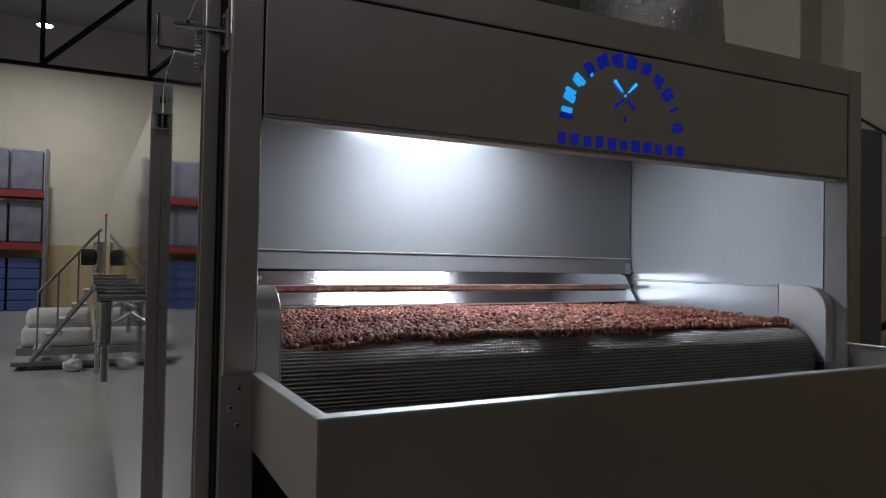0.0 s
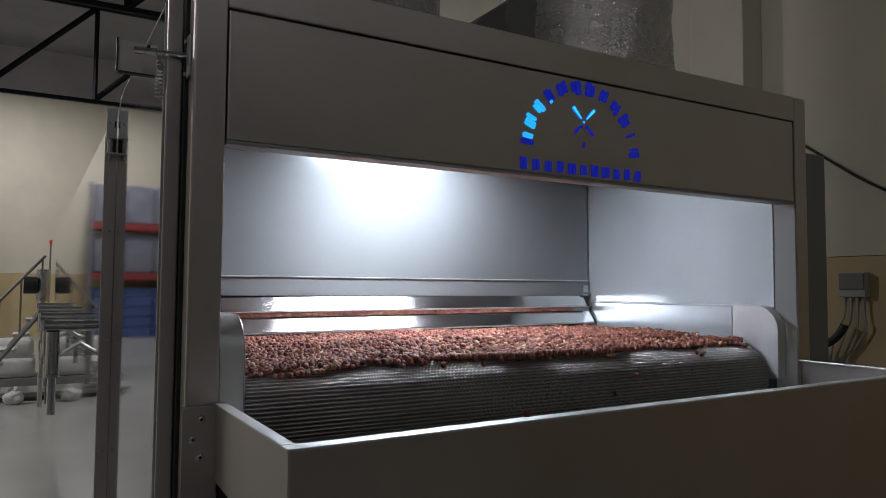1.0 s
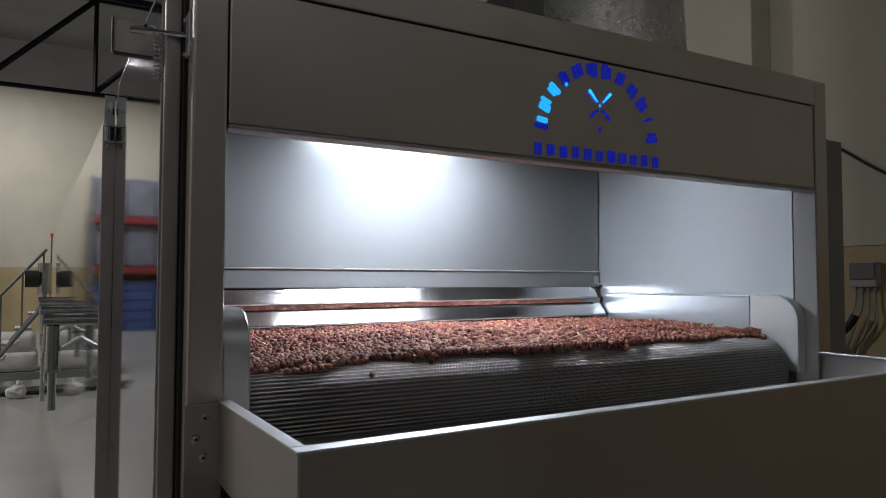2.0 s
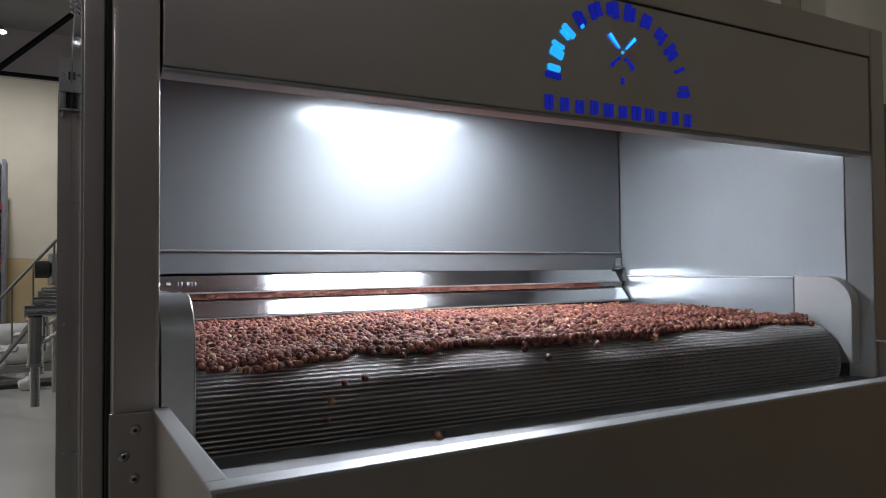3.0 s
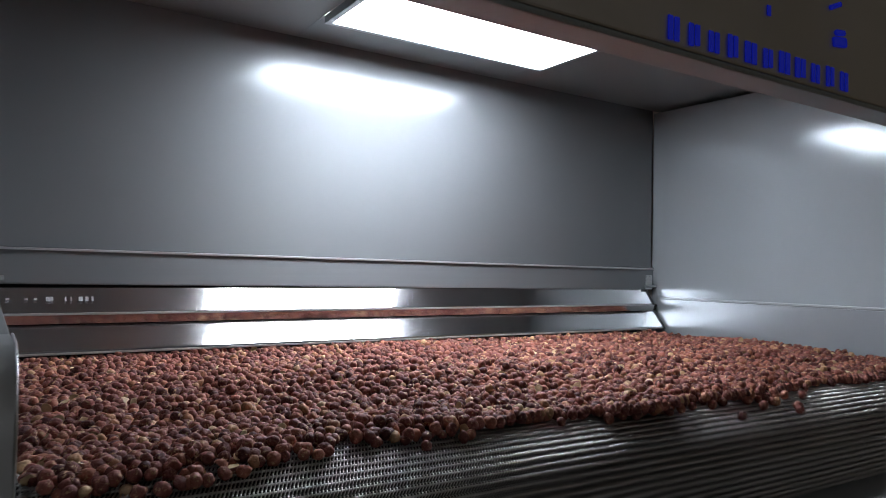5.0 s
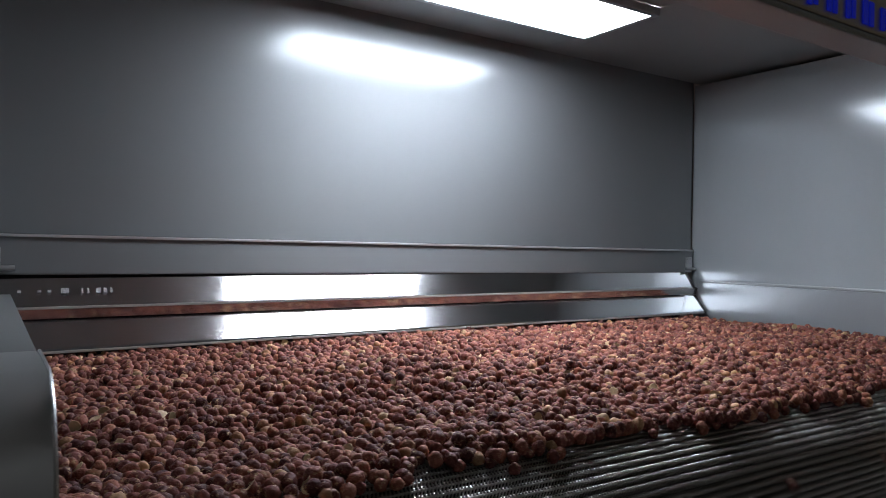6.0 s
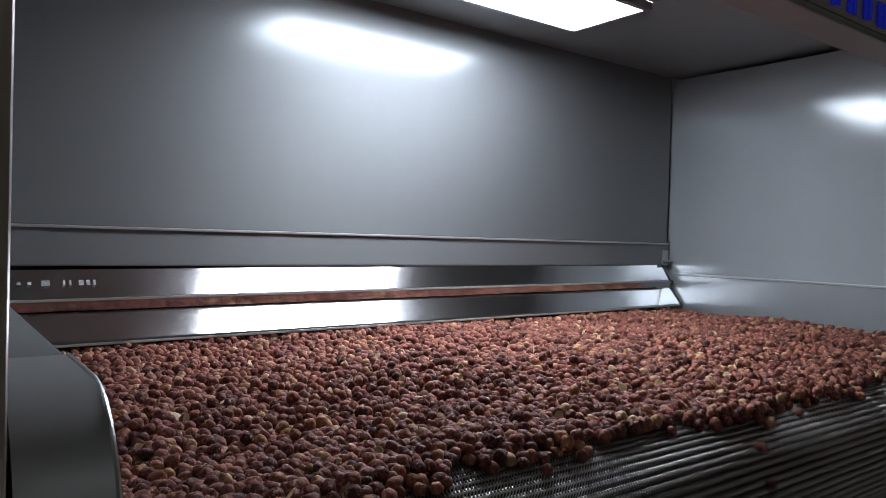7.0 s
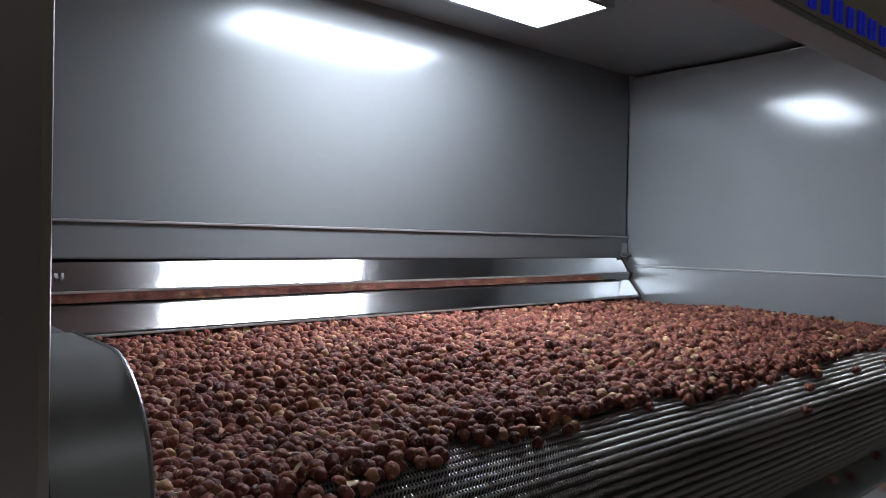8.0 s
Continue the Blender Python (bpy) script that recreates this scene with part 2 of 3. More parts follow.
structure("pier_east", boxes((HX1 - 0.22, HX1 - 0.002, 3.42, 3.9, 0, HZ), bevel=0.01), WALL_CREAM, "cream painted wall pier", "pier")


def truss(y):
    t = thing("roof_truss", (0, y, 6.27), "dark blue painted steel lattice roof truss under the roof", "roof truss", "roof trusses", "structure")
    part("bottom_chord", boxes((HX0, HX1, -0.05, 0.05, -0.09, 0.0)), STEEL_BLUE, t)
    part("top_chord", boxes((HX0, HX1, -0.05, 0.05, 2.35, 2.47)), STEEL_BLUE, t)
    x = HX0 + 0.3
    while x < HX1 - 2.4:
        part("diagonal", tubes(((x, 0, 0), (x + 2.4, 0, 2.4), 0.07), n=4), STEEL_BLUE, t)
        part("post", tubes(((x, 0, 0), (x, 0, 2.4), 0.055), n=4), STEEL_BLUE, t)
        x += 2.4
    return t


tr = truss(20.0)
copy_thing(tr, pose(0, 13.0, 6.27))
copy_thing(tr, pose(0, 6.0, 6.27))


def bay_lamp(x, y, z, watts):
    b = thing("bay_lamp", (x, y, z), "round high bay lamp with a bright lens under the roof, mostly added unseen", "ceiling lamp", "hall lamps")
    bm = bmesh.new()
    tube(bm, (0, 0, 0.02), (0, 0, 0.16), 0.2, 24, 0.1)
    part("reflector", bm, ROOF_DARK, b, "dark ribbed lamp housing")
    part("lens", tubes(((0, 0, 0.0), (0, 0, 0.018), 0.18), n=24), BAY_GLOW, b, "glowing lens")
    part("rod", tubes(((0, 0, 0.16), (0, 0, HZ - z), 0.012), n=8), STEEL_BLUE, b)
    la = bpy.data.lights.new("bay_light", "AREA")
    la.shape, la.size, la.energy, la.color = "DISK", 0.4, watts, (0.98, 0.955, 1.0)
    lo = new("bay_light", la)
    lo.location = (x, y, z - 0.03)


for at in BAYS:
    bay_lamp(*at)


# ---- machine housing ----
def machine():
    m = thing("roasting_machine", (1.1, 1.4, 0), "large stainless steel belt roaster with an open lit discharge end", "machine")
    inv = Matrix.Translation((-1.1, -1.4, 0))

    def mp(name, bm, mat, label="", smooth=False, parent=None):
        bm.transform(inv)
        return part(name, bm, mat, parent or m, label, smooth)

    # front frame
    mp("front_post", boxes((PX0, FX0 + 0.003, FY, FY + 0.045, 0, TOP), bevel=0.005), STEEL_OUT)
    mp("front_post", boxes((FX1, PX1, FY, FY + 0.09, 0, TOP), bevel=0.004), STEEL_OUT)
    mp("top_rail", boxes((FX0 + 0.004, FX1 - 0.001, FY, FY + 0.09, SEAM + 0.003, TOP), bevel=0.003), STEEL_OUT)
    mp("fascia", boxes((FX0 + 0.006, FX1 - 0.004, FY + 0.003, FY + 0.046, LIP + 0.008, SEAM), bevel=0.003), STEEL_OUT, "brushed steel fascia panel over the opening")
    mp("lip", boxes((FX0 + 0.005, FX1 - 0.004, FY + 0.002, FY + 0.046, LIP, LIP + 0.0075), bevel=0.003), STEEL_MATT, "folded lower lip of the fascia")
    mp("seam_strip", boxes((FX0 - 0.002, FX1 + 0.002, FY + 0.058, FY + 0.066, LIP + 0.02, SEAM + 0.02)), RUBBER)
    # body
    mp("side_panel", boxes((SIDE_X + 0.002, SIDE_X + 0.042, DOOR_Y1 + 0.012, LENGTH_Y, 0.25, 2.05), bevel=0.003), STEEL_SIDE, "polished steel side panel")
    mp("side_panel", boxes((PX1 - 0.04, PX1, FY + 0.095, LENGTH_Y, 0.25, TOP - 0.01), bevel=0.003), STEEL_OUT)
    mp("upper_side", boxes((0.298, 0.309, FY + 0.12, LENGTH_Y, 1.9, TOP - 0.031)), STEEL_OUT)
    # black strip put in for the shade of the gap between post and door
    mp("gap_shade", boxes((PX0 - 0.0055, FX0 - 0.004, FY + 0.046, FY + 0.089, 0.1, TOP - 0.02)), RUBBER, "black strip standing in for the dark gap between post and door")
    mp("roof_panel", boxes((0.31, PX1 - 0.04, FY + 0.095, LENGTH_Y, TOP - 0.03, TOP - 0.005)), STEEL_OUT)
    mp("end_panel", boxes((SIDE_X + 0.05, PX1 - 0.04, LENGTH_Y - 0.03, LENGTH_Y, 0.25, TOP - 0.16)), STEEL_OUT)
    # black sheet put in for the shade below the belt
    mp("under_belt_shade", boxes((FX0 + 0.002, FX1 - 0.002, FY + 0.12, FY + 0.15, 0.1, 1.18)), SHADE_BLACK, "near-black sheet standing in for the shade below the belt")
    # chamber
    mp("back_panel", boxes((IX0, IX1, BACK, BACK + 0.02, 1.585, CEIL)), STEEL_IN, "pale matt steel back panel of the chamber")
    mp("back_strip", boxes((IX0, IX1, BACK - 0.008, BACK + 0.016, 1.525, 1.5845), bevel=0.003), STEEL_IN)
    # strip of brighter steel added for the light along the back strip's top edge
    mp("strip_lit_edge", boxes((IX0, IX1, BACK - 0.0115, BACK - 0.0085, 1.580, 1.5842), bevel=0.001), STEEL_COVER)
    mp("back_shadow", boxes((IX0, IX1, BACK + 0.03, BACK + 0.05, 1.2, 1.7)), SHADE_BLACK)
    mp("chamber_side", slab([(IX1 + 0.002, BACK - 0.003), (1.897, FY + 0.056), (1.917, FY + 0.056), (1.917, BACK - 0.003)], 1.2, CEIL - 0.008), STEEL_WALL_LIT, "pale matt steel chamber wall, its tint brightened as if better lit")
    mp("chamber_side", boxes((IX0 - 0.022, IX0 - 0.002, FY + 0.09, BACK + 0.02, 1.2, CEIL)), STEEL_WALL_LIT)
    mp("jamb", slab([(1.8985, FY + 0.053), (FX1 - 0.003, FY + 0.003), (FX1 - 0.001, FY + 0.02), (1.9175, FY + 0.053)], 1.2, LIP + 0.02), STEEL_COVER, "splayed steel jamb strip")
    for x0, x1, y0, y1 in ((IX0, LX0 - 0.012, FY + 0.068, BACK), (LX1 + 0.012, IX1 + 0.04, FY + 0.068, BACK), (LX0 - 0.011, LX1 + 0.011, FY + 0.068, LY0 - 0.012), (LX0 - 0.011, LX1 + 0.011, LY1 + 0.012, BACK)):
        mp("ceiling_sheet", boxes((x0, x1, y0, y1, CEIL, CEIL + 0.01)), STEEL_MATT)
    return m, mp


LX0, LX1, LY0, LY1 = 0.848, 1.335, 1.86, 2.03
MACHINE, mpart = machine()

led = thing("led_panel", ((LX0 + LX1) / 2, (LY0 + LY1) / 2, CEIL - 0.014), "bright white rectangular light panel in the chamber ceiling", "lamp")
w, d = (LX1 - LX0) / 2, (LY1 - LY0) / 2
part("diffuser", boxes((-w, w, -d, d, 0.004, 0.012)), WHITE_LED, led, "glowing white diffuser")
part("frame", boxes((-w - 0.011, -w, -d - 0.011, d + 0.011, -0.001, 0.0134), (w, w + 0.011, -d - 0.011, d + 0.011, -0.001, 0.0134),
                    (-w, w, -d - 0.011, -d, -0.001, 0.0134), (-w, w, d, d + 0.011, -0.001, 0.0134)), STEEL_SATIN, led)

# flap with two lips in front of the tunnel's mouth
flap = thing("steel_flap", (1.1, 2.16, 1.472), "bright folded steel flap with two sloping lips above the nuts", "flap")
flap.rotation_euler = (0, radians(-0.36), 0)   # hangs a little askew
for name, line in (("upper_lip", [(0.0145, 0.052), (-0.0115, 0.013), (-0.012, 0.010)]), ("soffit", [(-0.011, 0.0095), (-0.005, -0.006)]),
                   ("lower_lip", [(-0.005, -0.008), (-0.037, -0.046), (-0.038, -0.051)])):
    x1 = 0.738 if name == "upper_lip" else 0.751
    part(name, sheet_x(line, -0.775, x1, 0.0018), STEEL_BRIGHT, flap)
    if name != "soffit":
        y, z = line[-1]
        part("hem", boxes((-0.775, x1, y - 0.0022, y + 0.0003, z - 0.0015, z + 0.0022), bevel=0.0008), STEEL_COVER, flap)
    part("end_seal", sheet_x(line, x1, x1 + 0.010, 0.007), RUBBER, flap, "black rubber seal on the flap's end")
for x, wd, h in (((-0.70, 0.006, 0.005), (-0.675, 0.006, 0.005), (-0.662, 0.006, 0.006), (-0.645, 0.013, 0.012), (-0.618, 0.003, 0.012), (-0.610, 0.003, 0.012),
                                (-0.598, 0.008, 0.012), (-0.588, 0.006, 0.012), (-0.579, 0.004, 0.012))):
    x -= 0.032
    bm = boxes((x, x + wd * 0.8, -0.0004, 0.0004, -h * 0.36, h * 0.36))
    bm.transform(Matrix.Translation((0, -0.002, 0.034)) @ Matrix.Rotation(radians(-36), 4, "X"))
    part("stamp_mark", bm, MARK_WHITE, flap)

# hinge brackets of the flap
for sx, x in ((1, 1.852), (-1, 0.335)):
    hb = thing("flap_hinge", (x, 2.172, 1.545), "small bright steel hinge bracket with a pin", "hinge", "flap hinges")
    part("bracket", boxes((-0.012, 0.012, -0.002, 0.004, -0.018, 0.02), bevel=0.001), STEEL_SATIN, hb)
    part("pin", tubes(((-0.02, -0.006, -0.01), (0.03, -0.006, -0.01), 0.004), n=10), STEEL_MATT, hb)


# belt side guides with rounded front covers
def guide(x, sx, name_label):
    g = thing("belt_guide", (x, 1.45, 1.4 - (0.009 if sx < 0 else 0)) , name_label, "guide plate", "belt side guides")
    part("guide_plate", boxes((0, sx * 0.004, 0.085, 0.70, -0.12, 0.1005)), STEEL_GUIDE, g)
    part("top_ledge", boxes((0.0, sx * (0.042 if sx < 0 else 0.008), 0.0835, 0.70, 0.1015, 0.1075), bevel=0.0015), STEEL_MATT, g)
    prof = [(0.083, -0.10), (0.083, 0.109)]
    for i in range(25):
        a = radians(90 + i * 3.75)
        prof.append((0.005 + 0.072 * math.cos(a), 0.037 + 0.072 * math.sin(a)))
    prof += [(-0.067, -0.095), (-0.066, -0.10)]
    bm = extrude_x(prof, -0.001 * sx, sx * (0.042 if sx < 0 else 0.032))
    es = [e for e in bm.edges if abs(e.verts[0].co.x - e.verts[1].co.x) < 1e-6]
    bmesh.ops.bevel(bm, geom=es, offset=0.0022, segments=2, affect="EDGES")
    cover = part("front_cover", bm, STEEL_COVER, g, "rounded steel cover over the belt's end", True)
    cover.data.set_sharp_from_angle(angle=radians(25))
    bead = bmesh.new()
    for a, b in zip(prof[1:-1], prof[2:]):
        tube(bead, (-0.0008 * sx, *a), (-0.0008 * sx, *b), 0.0013, 6)
    part("edge_bead", bead, STEEL_SATIN, g, "bright rolled edge of the cover")
    return g


guide(0.36, -1, "bent satin steel guide and rounded cover at the belt's edge")
guide(1.864, 1, "satin steel guide plate and rounded cover at the belt's far edge")


# ---- wire belt over the end drum ----
def belt():
    b = thing("wire_belt", (BX0, DRUM_Y, DRUM_Z), "dark steel spiral wire mesh belt bending over the end drum", "conveyor belt")
    width = BX1 - BX0
    part("drum", tubes(((0, 0, 0), (width, 0, 0), DRUM_R - 0.005), n=64), DRUM_STEEL, b, "dark drum under the mesh", True)
    part("belt_bed", boxes((0, width, 0.02, 0.66, BELT_Z - DRUM_Z - 0.012, BELT_Z - DRUM_Z - 0.005)), DRUM_STEEL, b)
    # one spiral row: a cross rod and slanting wire loops
    verts, faces = [], []
    n_rod = 8
    for x in (0, width):
        for i in range(n_rod):
            a = 2 * math.pi * i / n_rod
            verts.append((x, 0.0011 * math.cos(a), 0.0011 * math.sin(a) - 0.0006))
    for i in range(n_rod):
        j = (i + 1) % n_rod
        faces.append((i, j, n_rod + j, n_rod + i))
    step = 0.0035
    for k in range(int(width / step) - 1):
        x = k * step + 0.001
        o = len(verts)
        for y, z in ((-0.0037, -0.0020), (-0.0018, 0.0016), (0.0018, 0.0016), (0.0037, -0.0020)):
            sx = (y + 0.0037) / 0.0074 * step * 0.75
            verts += [(x + sx, y, z), (x + sx + 0.0015, y, z + 0.0003), (x + sx + 0.0008, y, z - 0.0012)]
        for s in range(3):
            p0, p1 = o + 3 * s, o + 3 * s + 3
            for i in range(3):
                j = (i + 1) % 3
                faces.append((p0 + i, p0 + j, p1 + j, p1 + i))
    me = bpy.data.meshes.new("wire_spiral")
    me.from_pydata(verts, [], faces)
    me.materials.append(WIRE)
    me.shade_smooth()
    pitch = 0.0081
    rows = [(0.066 - i * pitch, DRUM_R, 0.0) for i in range(9)]
    a = 90 + math.degrees(pitch / DRUM_R) * 0.9
    while a < 255:
        rows.append((DRUM_R * math.cos(radians(a)), DRUM_R * math.sin(radians(a)), a - 90))
        a += math.degrees(pitch / DRUM_R)
    for y, z, turn in rows:
        o = new("wire_spiral", me)
        o.parent = b
        o.matrix_basis = pose(0, y, z, turn, 0, 0)
    return b


belt()

# ---- discharge tray ----
TX0, TX1, TZ = 0.306, 1.93, 1.352
TRAY_SKEW = (1.030 - 0.970) / (TX1 - TX0)   # the tray hangs a little askew


def tray():
    t = thing("discharge_tray", (1.1, 1.2, 1.2), "deep folded stainless steel discharge tray under the belt's end", "tray")

    def tp(name, bm, mat=STEEL_SATIN, label=""):
        for v in bm.verts:
            v.co.y += (v.co.x - TX0) * TRAY_SKEW * (FY - v.co.y) / (FY - 0.970)
        bm.transform(Matrix.Translation((-1.1, -1.2, -1.2)))
        return part(name, bm, mat, t, label)

    y0 = 0.966
    for x0, x1 in ((TX0, TX0 + 0.004), (TX1 - 0.004, TX1)):
        tp("tray_side", extrude_x([(FY - 0.003, 1.228), (FY - 0.003, TZ), (y0, TZ), (y0, 1.215)], x0, x1), STEEL_OUT)
    tp("tray_front", boxes((TX0 + 0.0045, TX1 - 0.0045, y0, y0 + 0.004, 0.95, TZ)), STEEL_TRAY)
    tp("tray_floor", extrude_x([(FY - 0.004, 1.265), (y0 + 0.005, 1.235), (y0 + 0.005, 1.231), (FY - 0.004, 1.261)], TX0 + 0.005, TX1 - 0.005), TRAY_DUSTY, "floury matt tray floor")
    tp("back_apron", boxes((TX0 + 0.02, TX1 - 0.02, FY - 0.003, FY + 0.066, 1.261, 1.265)), STEEL_MATT)
    tp("rim", boxes((TX0 - 0.002, TX0 + 0.018, y0 + 0.0255, FY - 0.001, TZ, TZ + 0.004), bevel=0.0015), STEEL_COVER)
    tp("rim", boxes((TX1 - 0.018, TX1 + 0.002, y0 + 0.0255, FY - 0.001, TZ, TZ + 0.004), bevel=0.0015), STEEL_COVER)
    tp("rim", boxes((TX0 - 0.002, TX1 + 0.002, y0 - 0.002, y0 + 0.025, TZ, TZ + 0.004), bevel=0.0015), STEEL_COVER)
    return t


tray()

bp = thing("bolt_plate", (0.272, FY, 1.2), "brushed steel mounting plate with three cap bolts on the post", "mounting plate")
part("plate", boxes((-0.019, 0.037, -0.004, 0, -0.25, 0.152), bevel=0.001), STEEL_OUT, bp)
for x, z in ((0.011, 0.131), (-0.002, 0.099), (0.010, 0.069)):
    bm = bmesh.new()
    bmesh.ops.create_uvsphere(bm, u_segments=20, v_segments=12, radius=0.0075, matrix=Matrix.Translation((x, -0.004, z)) @ Matrix.Diagonal((1, 0.8, 1, 1)))
    o = part("bolt", bm, STEEL_SATIN, bp, "bright button-head bolt", True)
    part("socket", tubes(((x, -0.0104, z), (x, -0.0099, z), 0.0028), n=6), RUBBER, o)
part("plate_edge", tubes(((-0.019, -0.0035, 0.1525), (0.037, -0.0035, 0.1525), 0.0009), n=6), STEEL_BRIGHT, bp, "bright ground edge")
part("weld_seam", tubes(((0.044, -0.012, 0.03), (0.044, -0.012, 0.15), 0.0015), n=6), STEEL_SATIN, bp)


# ---- backlit logo in plain shapes ----
def logo():
    l = thing("backlit_sign", (1.127, FY + 0.001, 1.864), "cut-out sign on the fascia glowing blue and cyan from behind", "sign")
    # arc of twelve blocks, each cut by one or two bridges; the lower lamp side glows cyan
    slits = (0.0, 0.004, -0.003, 0.005, 0.0, -0.004, 0.003, -0.002, 0.004, 0.0, 0.002, -0.003)
    wide = (0.0125, 0.0135, 0.0105, 0.0105, 0.014, 0.014, 0.013, 0.0115, 0.013, 0.0135, 0.006, 0.0115)
    for i in range(12):
        a = radians(173 - i * 166 / 11)
        turn = Matrix.Translation((0.163 * math.cos(a), 0, 0.155 * math.sin(a))) @ Matrix.Rotation(math.pi / 2 - a, 4, "Y")
        w, s = wide[i], slits[i]
        for k, (x0, x1) in enumerate(((-w, s - 0.0012), (s + 0.0012, w))):
            if x1 - x0 < 0.003:
                continue
            bm = bmesh.new()
            box(bm, x0, x1, 0, 0.0016, -0.017 + 0.003 * ((i + k) % 3), 0.017 - 0.002 * ((i + 2 * k) % 3), 0.0022, 1)
            bm.transform(turn)
            lit = i in (1, 2) or (i == 0 and k == 1)
            part("arc_block", bm, CYAN_GLOW if lit else BLUE_GLOW, l)
    bm = bmesh.new()
    box(bm, -0.009, 0.001, -0.0006, 0.001, -0.017, -0.009, 0.001, 1)
    a = radians(173 - 3 * 166 / 11)
    bm.transform(Matrix.Translation((0.163 * math.cos(a), 0, 0.155 * math.sin(a))) @ Matrix.Rotation(math.pi / 2 - a, 4, "Y"))
    part("arc_tip", bm, CYAN_GLOW, l)
    for i in range(11):
        x = -0.172 + i * 0.0345
        g = 0.0115 if i in (4, 6, 7) else 0.0095
        for x0, x1, z0 in ((x - g, x - 0.0012, -0.050), (x + 0.0012, x + g, -0.050 + 0.002 * (i % 2))):
            part("row_block", boxes((x0, x1, 0, 0.0016, z0, -0.023 - 0.0015 * (i % 3)), bevel=0.0012), BLUE_GLOW, l)
    for a in (45, 135, 225, 315):
        bm = bmesh.new()
        h = 0.045 if a in (45, 315) else 0.040
        vs = [bm.verts.new(v) for v in ((-0.0012, 0, 0.011), (0.0012, 0, 0.011), (0.004, 0, h), (-0.003, 0, h))]
        bm.faces.new(vs)
        bmesh.ops.solidify(bm, geom=bm.faces[:], thickness=0.0016)
        bm.transform(Matrix.Translation((0.002, 0, 0.075)) @ Matrix.Rotation(radians(a), 4, "Y"))
        part("sail", bm, CYAN_GLOW if a in (45, 315) else BLUE_GLOW, l)
    part("hub", boxes((-0.001, 0.005, 0, 0.0016, 0.073, 0.078), bevel=0.001), CYAN_GLOW, l)
    for x in (-0.006, 0.009):
        part("roof", boxes((x - 0.003, x + 0.003, 0, 0.0016, 0.060, 0.066), bevel=0.001), BLUE_GLOW, l)
    part("tower", boxes((-0.002, 0.005, 0, 0.0016, 0.015, 0.028), bevel=0.0005), BLUE_GLOW, l)


logo()


# ---- outside of the machine's long side ----
def side_door():
    """The polished side door behind the front post, rounded at its far top corner, and the upright where it shuts."""
    d = thing("side_door", (SIDE_X, DOOR_Y0, 0), "polished stainless side door with a rounded top corner", "door")
    length, r = DOOR_Y1 - DOOR_Y0, 0.075
    prof = [(0.012, 0.25), (length, 0.25), (length, DOOR_TOP - r)]
    for i in range(1, 13):
        a = radians(i * 7.5)
        prof.append((length - r + r * math.cos(a), DOOR_TOP - r + r * math.sin(a)))
    prof += [(0.012, DOOR_TOP)]
    part("door_leaf", extrude_x(prof, 0.0, 0.02), STEEL_SIDE, d)
    rim = bmesh.new()
    for a, b in zip(prof[2:], prof[3:]):
        tube(rim, (0.0, *a), (0.0, *b), 0.0016, 6)
    part("leaf_rim", rim, STEEL_BRIGHT, d, "bright rounded rim of the door")
    part("edge_profile", boxes((0.0020, 0.0280, 0.0, 0.0115, 0.25, DOOR_TOP + 0.012), bevel=0.002), STEEL_OUT, d, "brushed edge profile of the door")
    part("edge_bead", tubes(((0.0, 0.014, 0.25), (0.0, 0.014, DOOR_TOP), 0.0018), n=8), STEEL_SATIN, d)
    f = thing("door_upright", (SIDE_X, 2.24, 1.0), "narrow brushed steel upright with a toggle latch beside the polished panel", "door frame")
    part("upright", boxes((-0.0285, 0.0015, 0.0, 0.012, -0.75, 0.96), bevel=0.0015), STEEL_OUT, f)
    part("latch_plate", boxes((-0.0265, -0.0005, -0.004, -0.0003, 0.945, 1.036), bevel=0.0008), STEEL_SATIN, f)
    part("latch_bracket", boxes((-0.026, -0.001, -0.026, -0.0003, 0.951, 0.956), bevel=0.0008), STEEL_SATIN, f)
    part("latch_bracket", boxes((-0.026, -0.001, -0.026, -0.0003, 0.908, 0.913), bevel=0.0008), STEEL_SATIN, f)
    part("latch_roller", tubes(((-0.018, -0.014, 0.9135), (-0.018, -0.014, 0.9505), 0.0075)), STEEL_BRIGHT, f, "bright toggle roller")
    part("latch_pin", tubes(((-0.018, -0.014, 0.894), (-0.018, -0.014, 0.9075), 0.004)), STEEL_SATIN, f)
    # black plate stands in for the shade inside the latch
    part("latch_shadow_plate", boxes((-0.0105, -0.002, -0.010, -0.0005, 0.9135, 0.9505)), RUBBER, f)
    for z in (-0.6, -0.2, 0.11, 0.41, 0.70):
        part("rivet", tubes(((-0.0115, -0.0025, z), (-0.0115, 0.001, z), 0.0032), n=10), STEEL_BRIGHT, f)
    part("screw", tubes(((-0.017, -0.007, 0.997), (-0.017, -0.003, 0.997), 0.004), n=12), STEEL_BRIGHT, f)
    part("hook_pin", tubes(((-0.005, -0.006, 0.985), (-0.005, -0.006, 1.003), 0.0022), n=8), RUBBER, f)


side_door()

bolt = thing("slide_bolt", (PX0, FY + 0.045, 1.957), "bright steel slide bolt with a bent plate handle", "latch")
part("rod", tubes(((0, 0, 0), (-0.077, 0.044, 0.010), 0.0045)), STEEL_BRIGHT, bolt)
part("sleeve", tubes(((-0.082, 0.047, 0.010), (-0.048, 0.0275, 0.0063), 0.0062)), STEEL_BRIGHT, bolt)
part("stop_screw", tubes(((-0.062, 0.033, 0.013), (-0.062, 0.031, 0.018), 0.003), n=8), RUBBER, bolt)
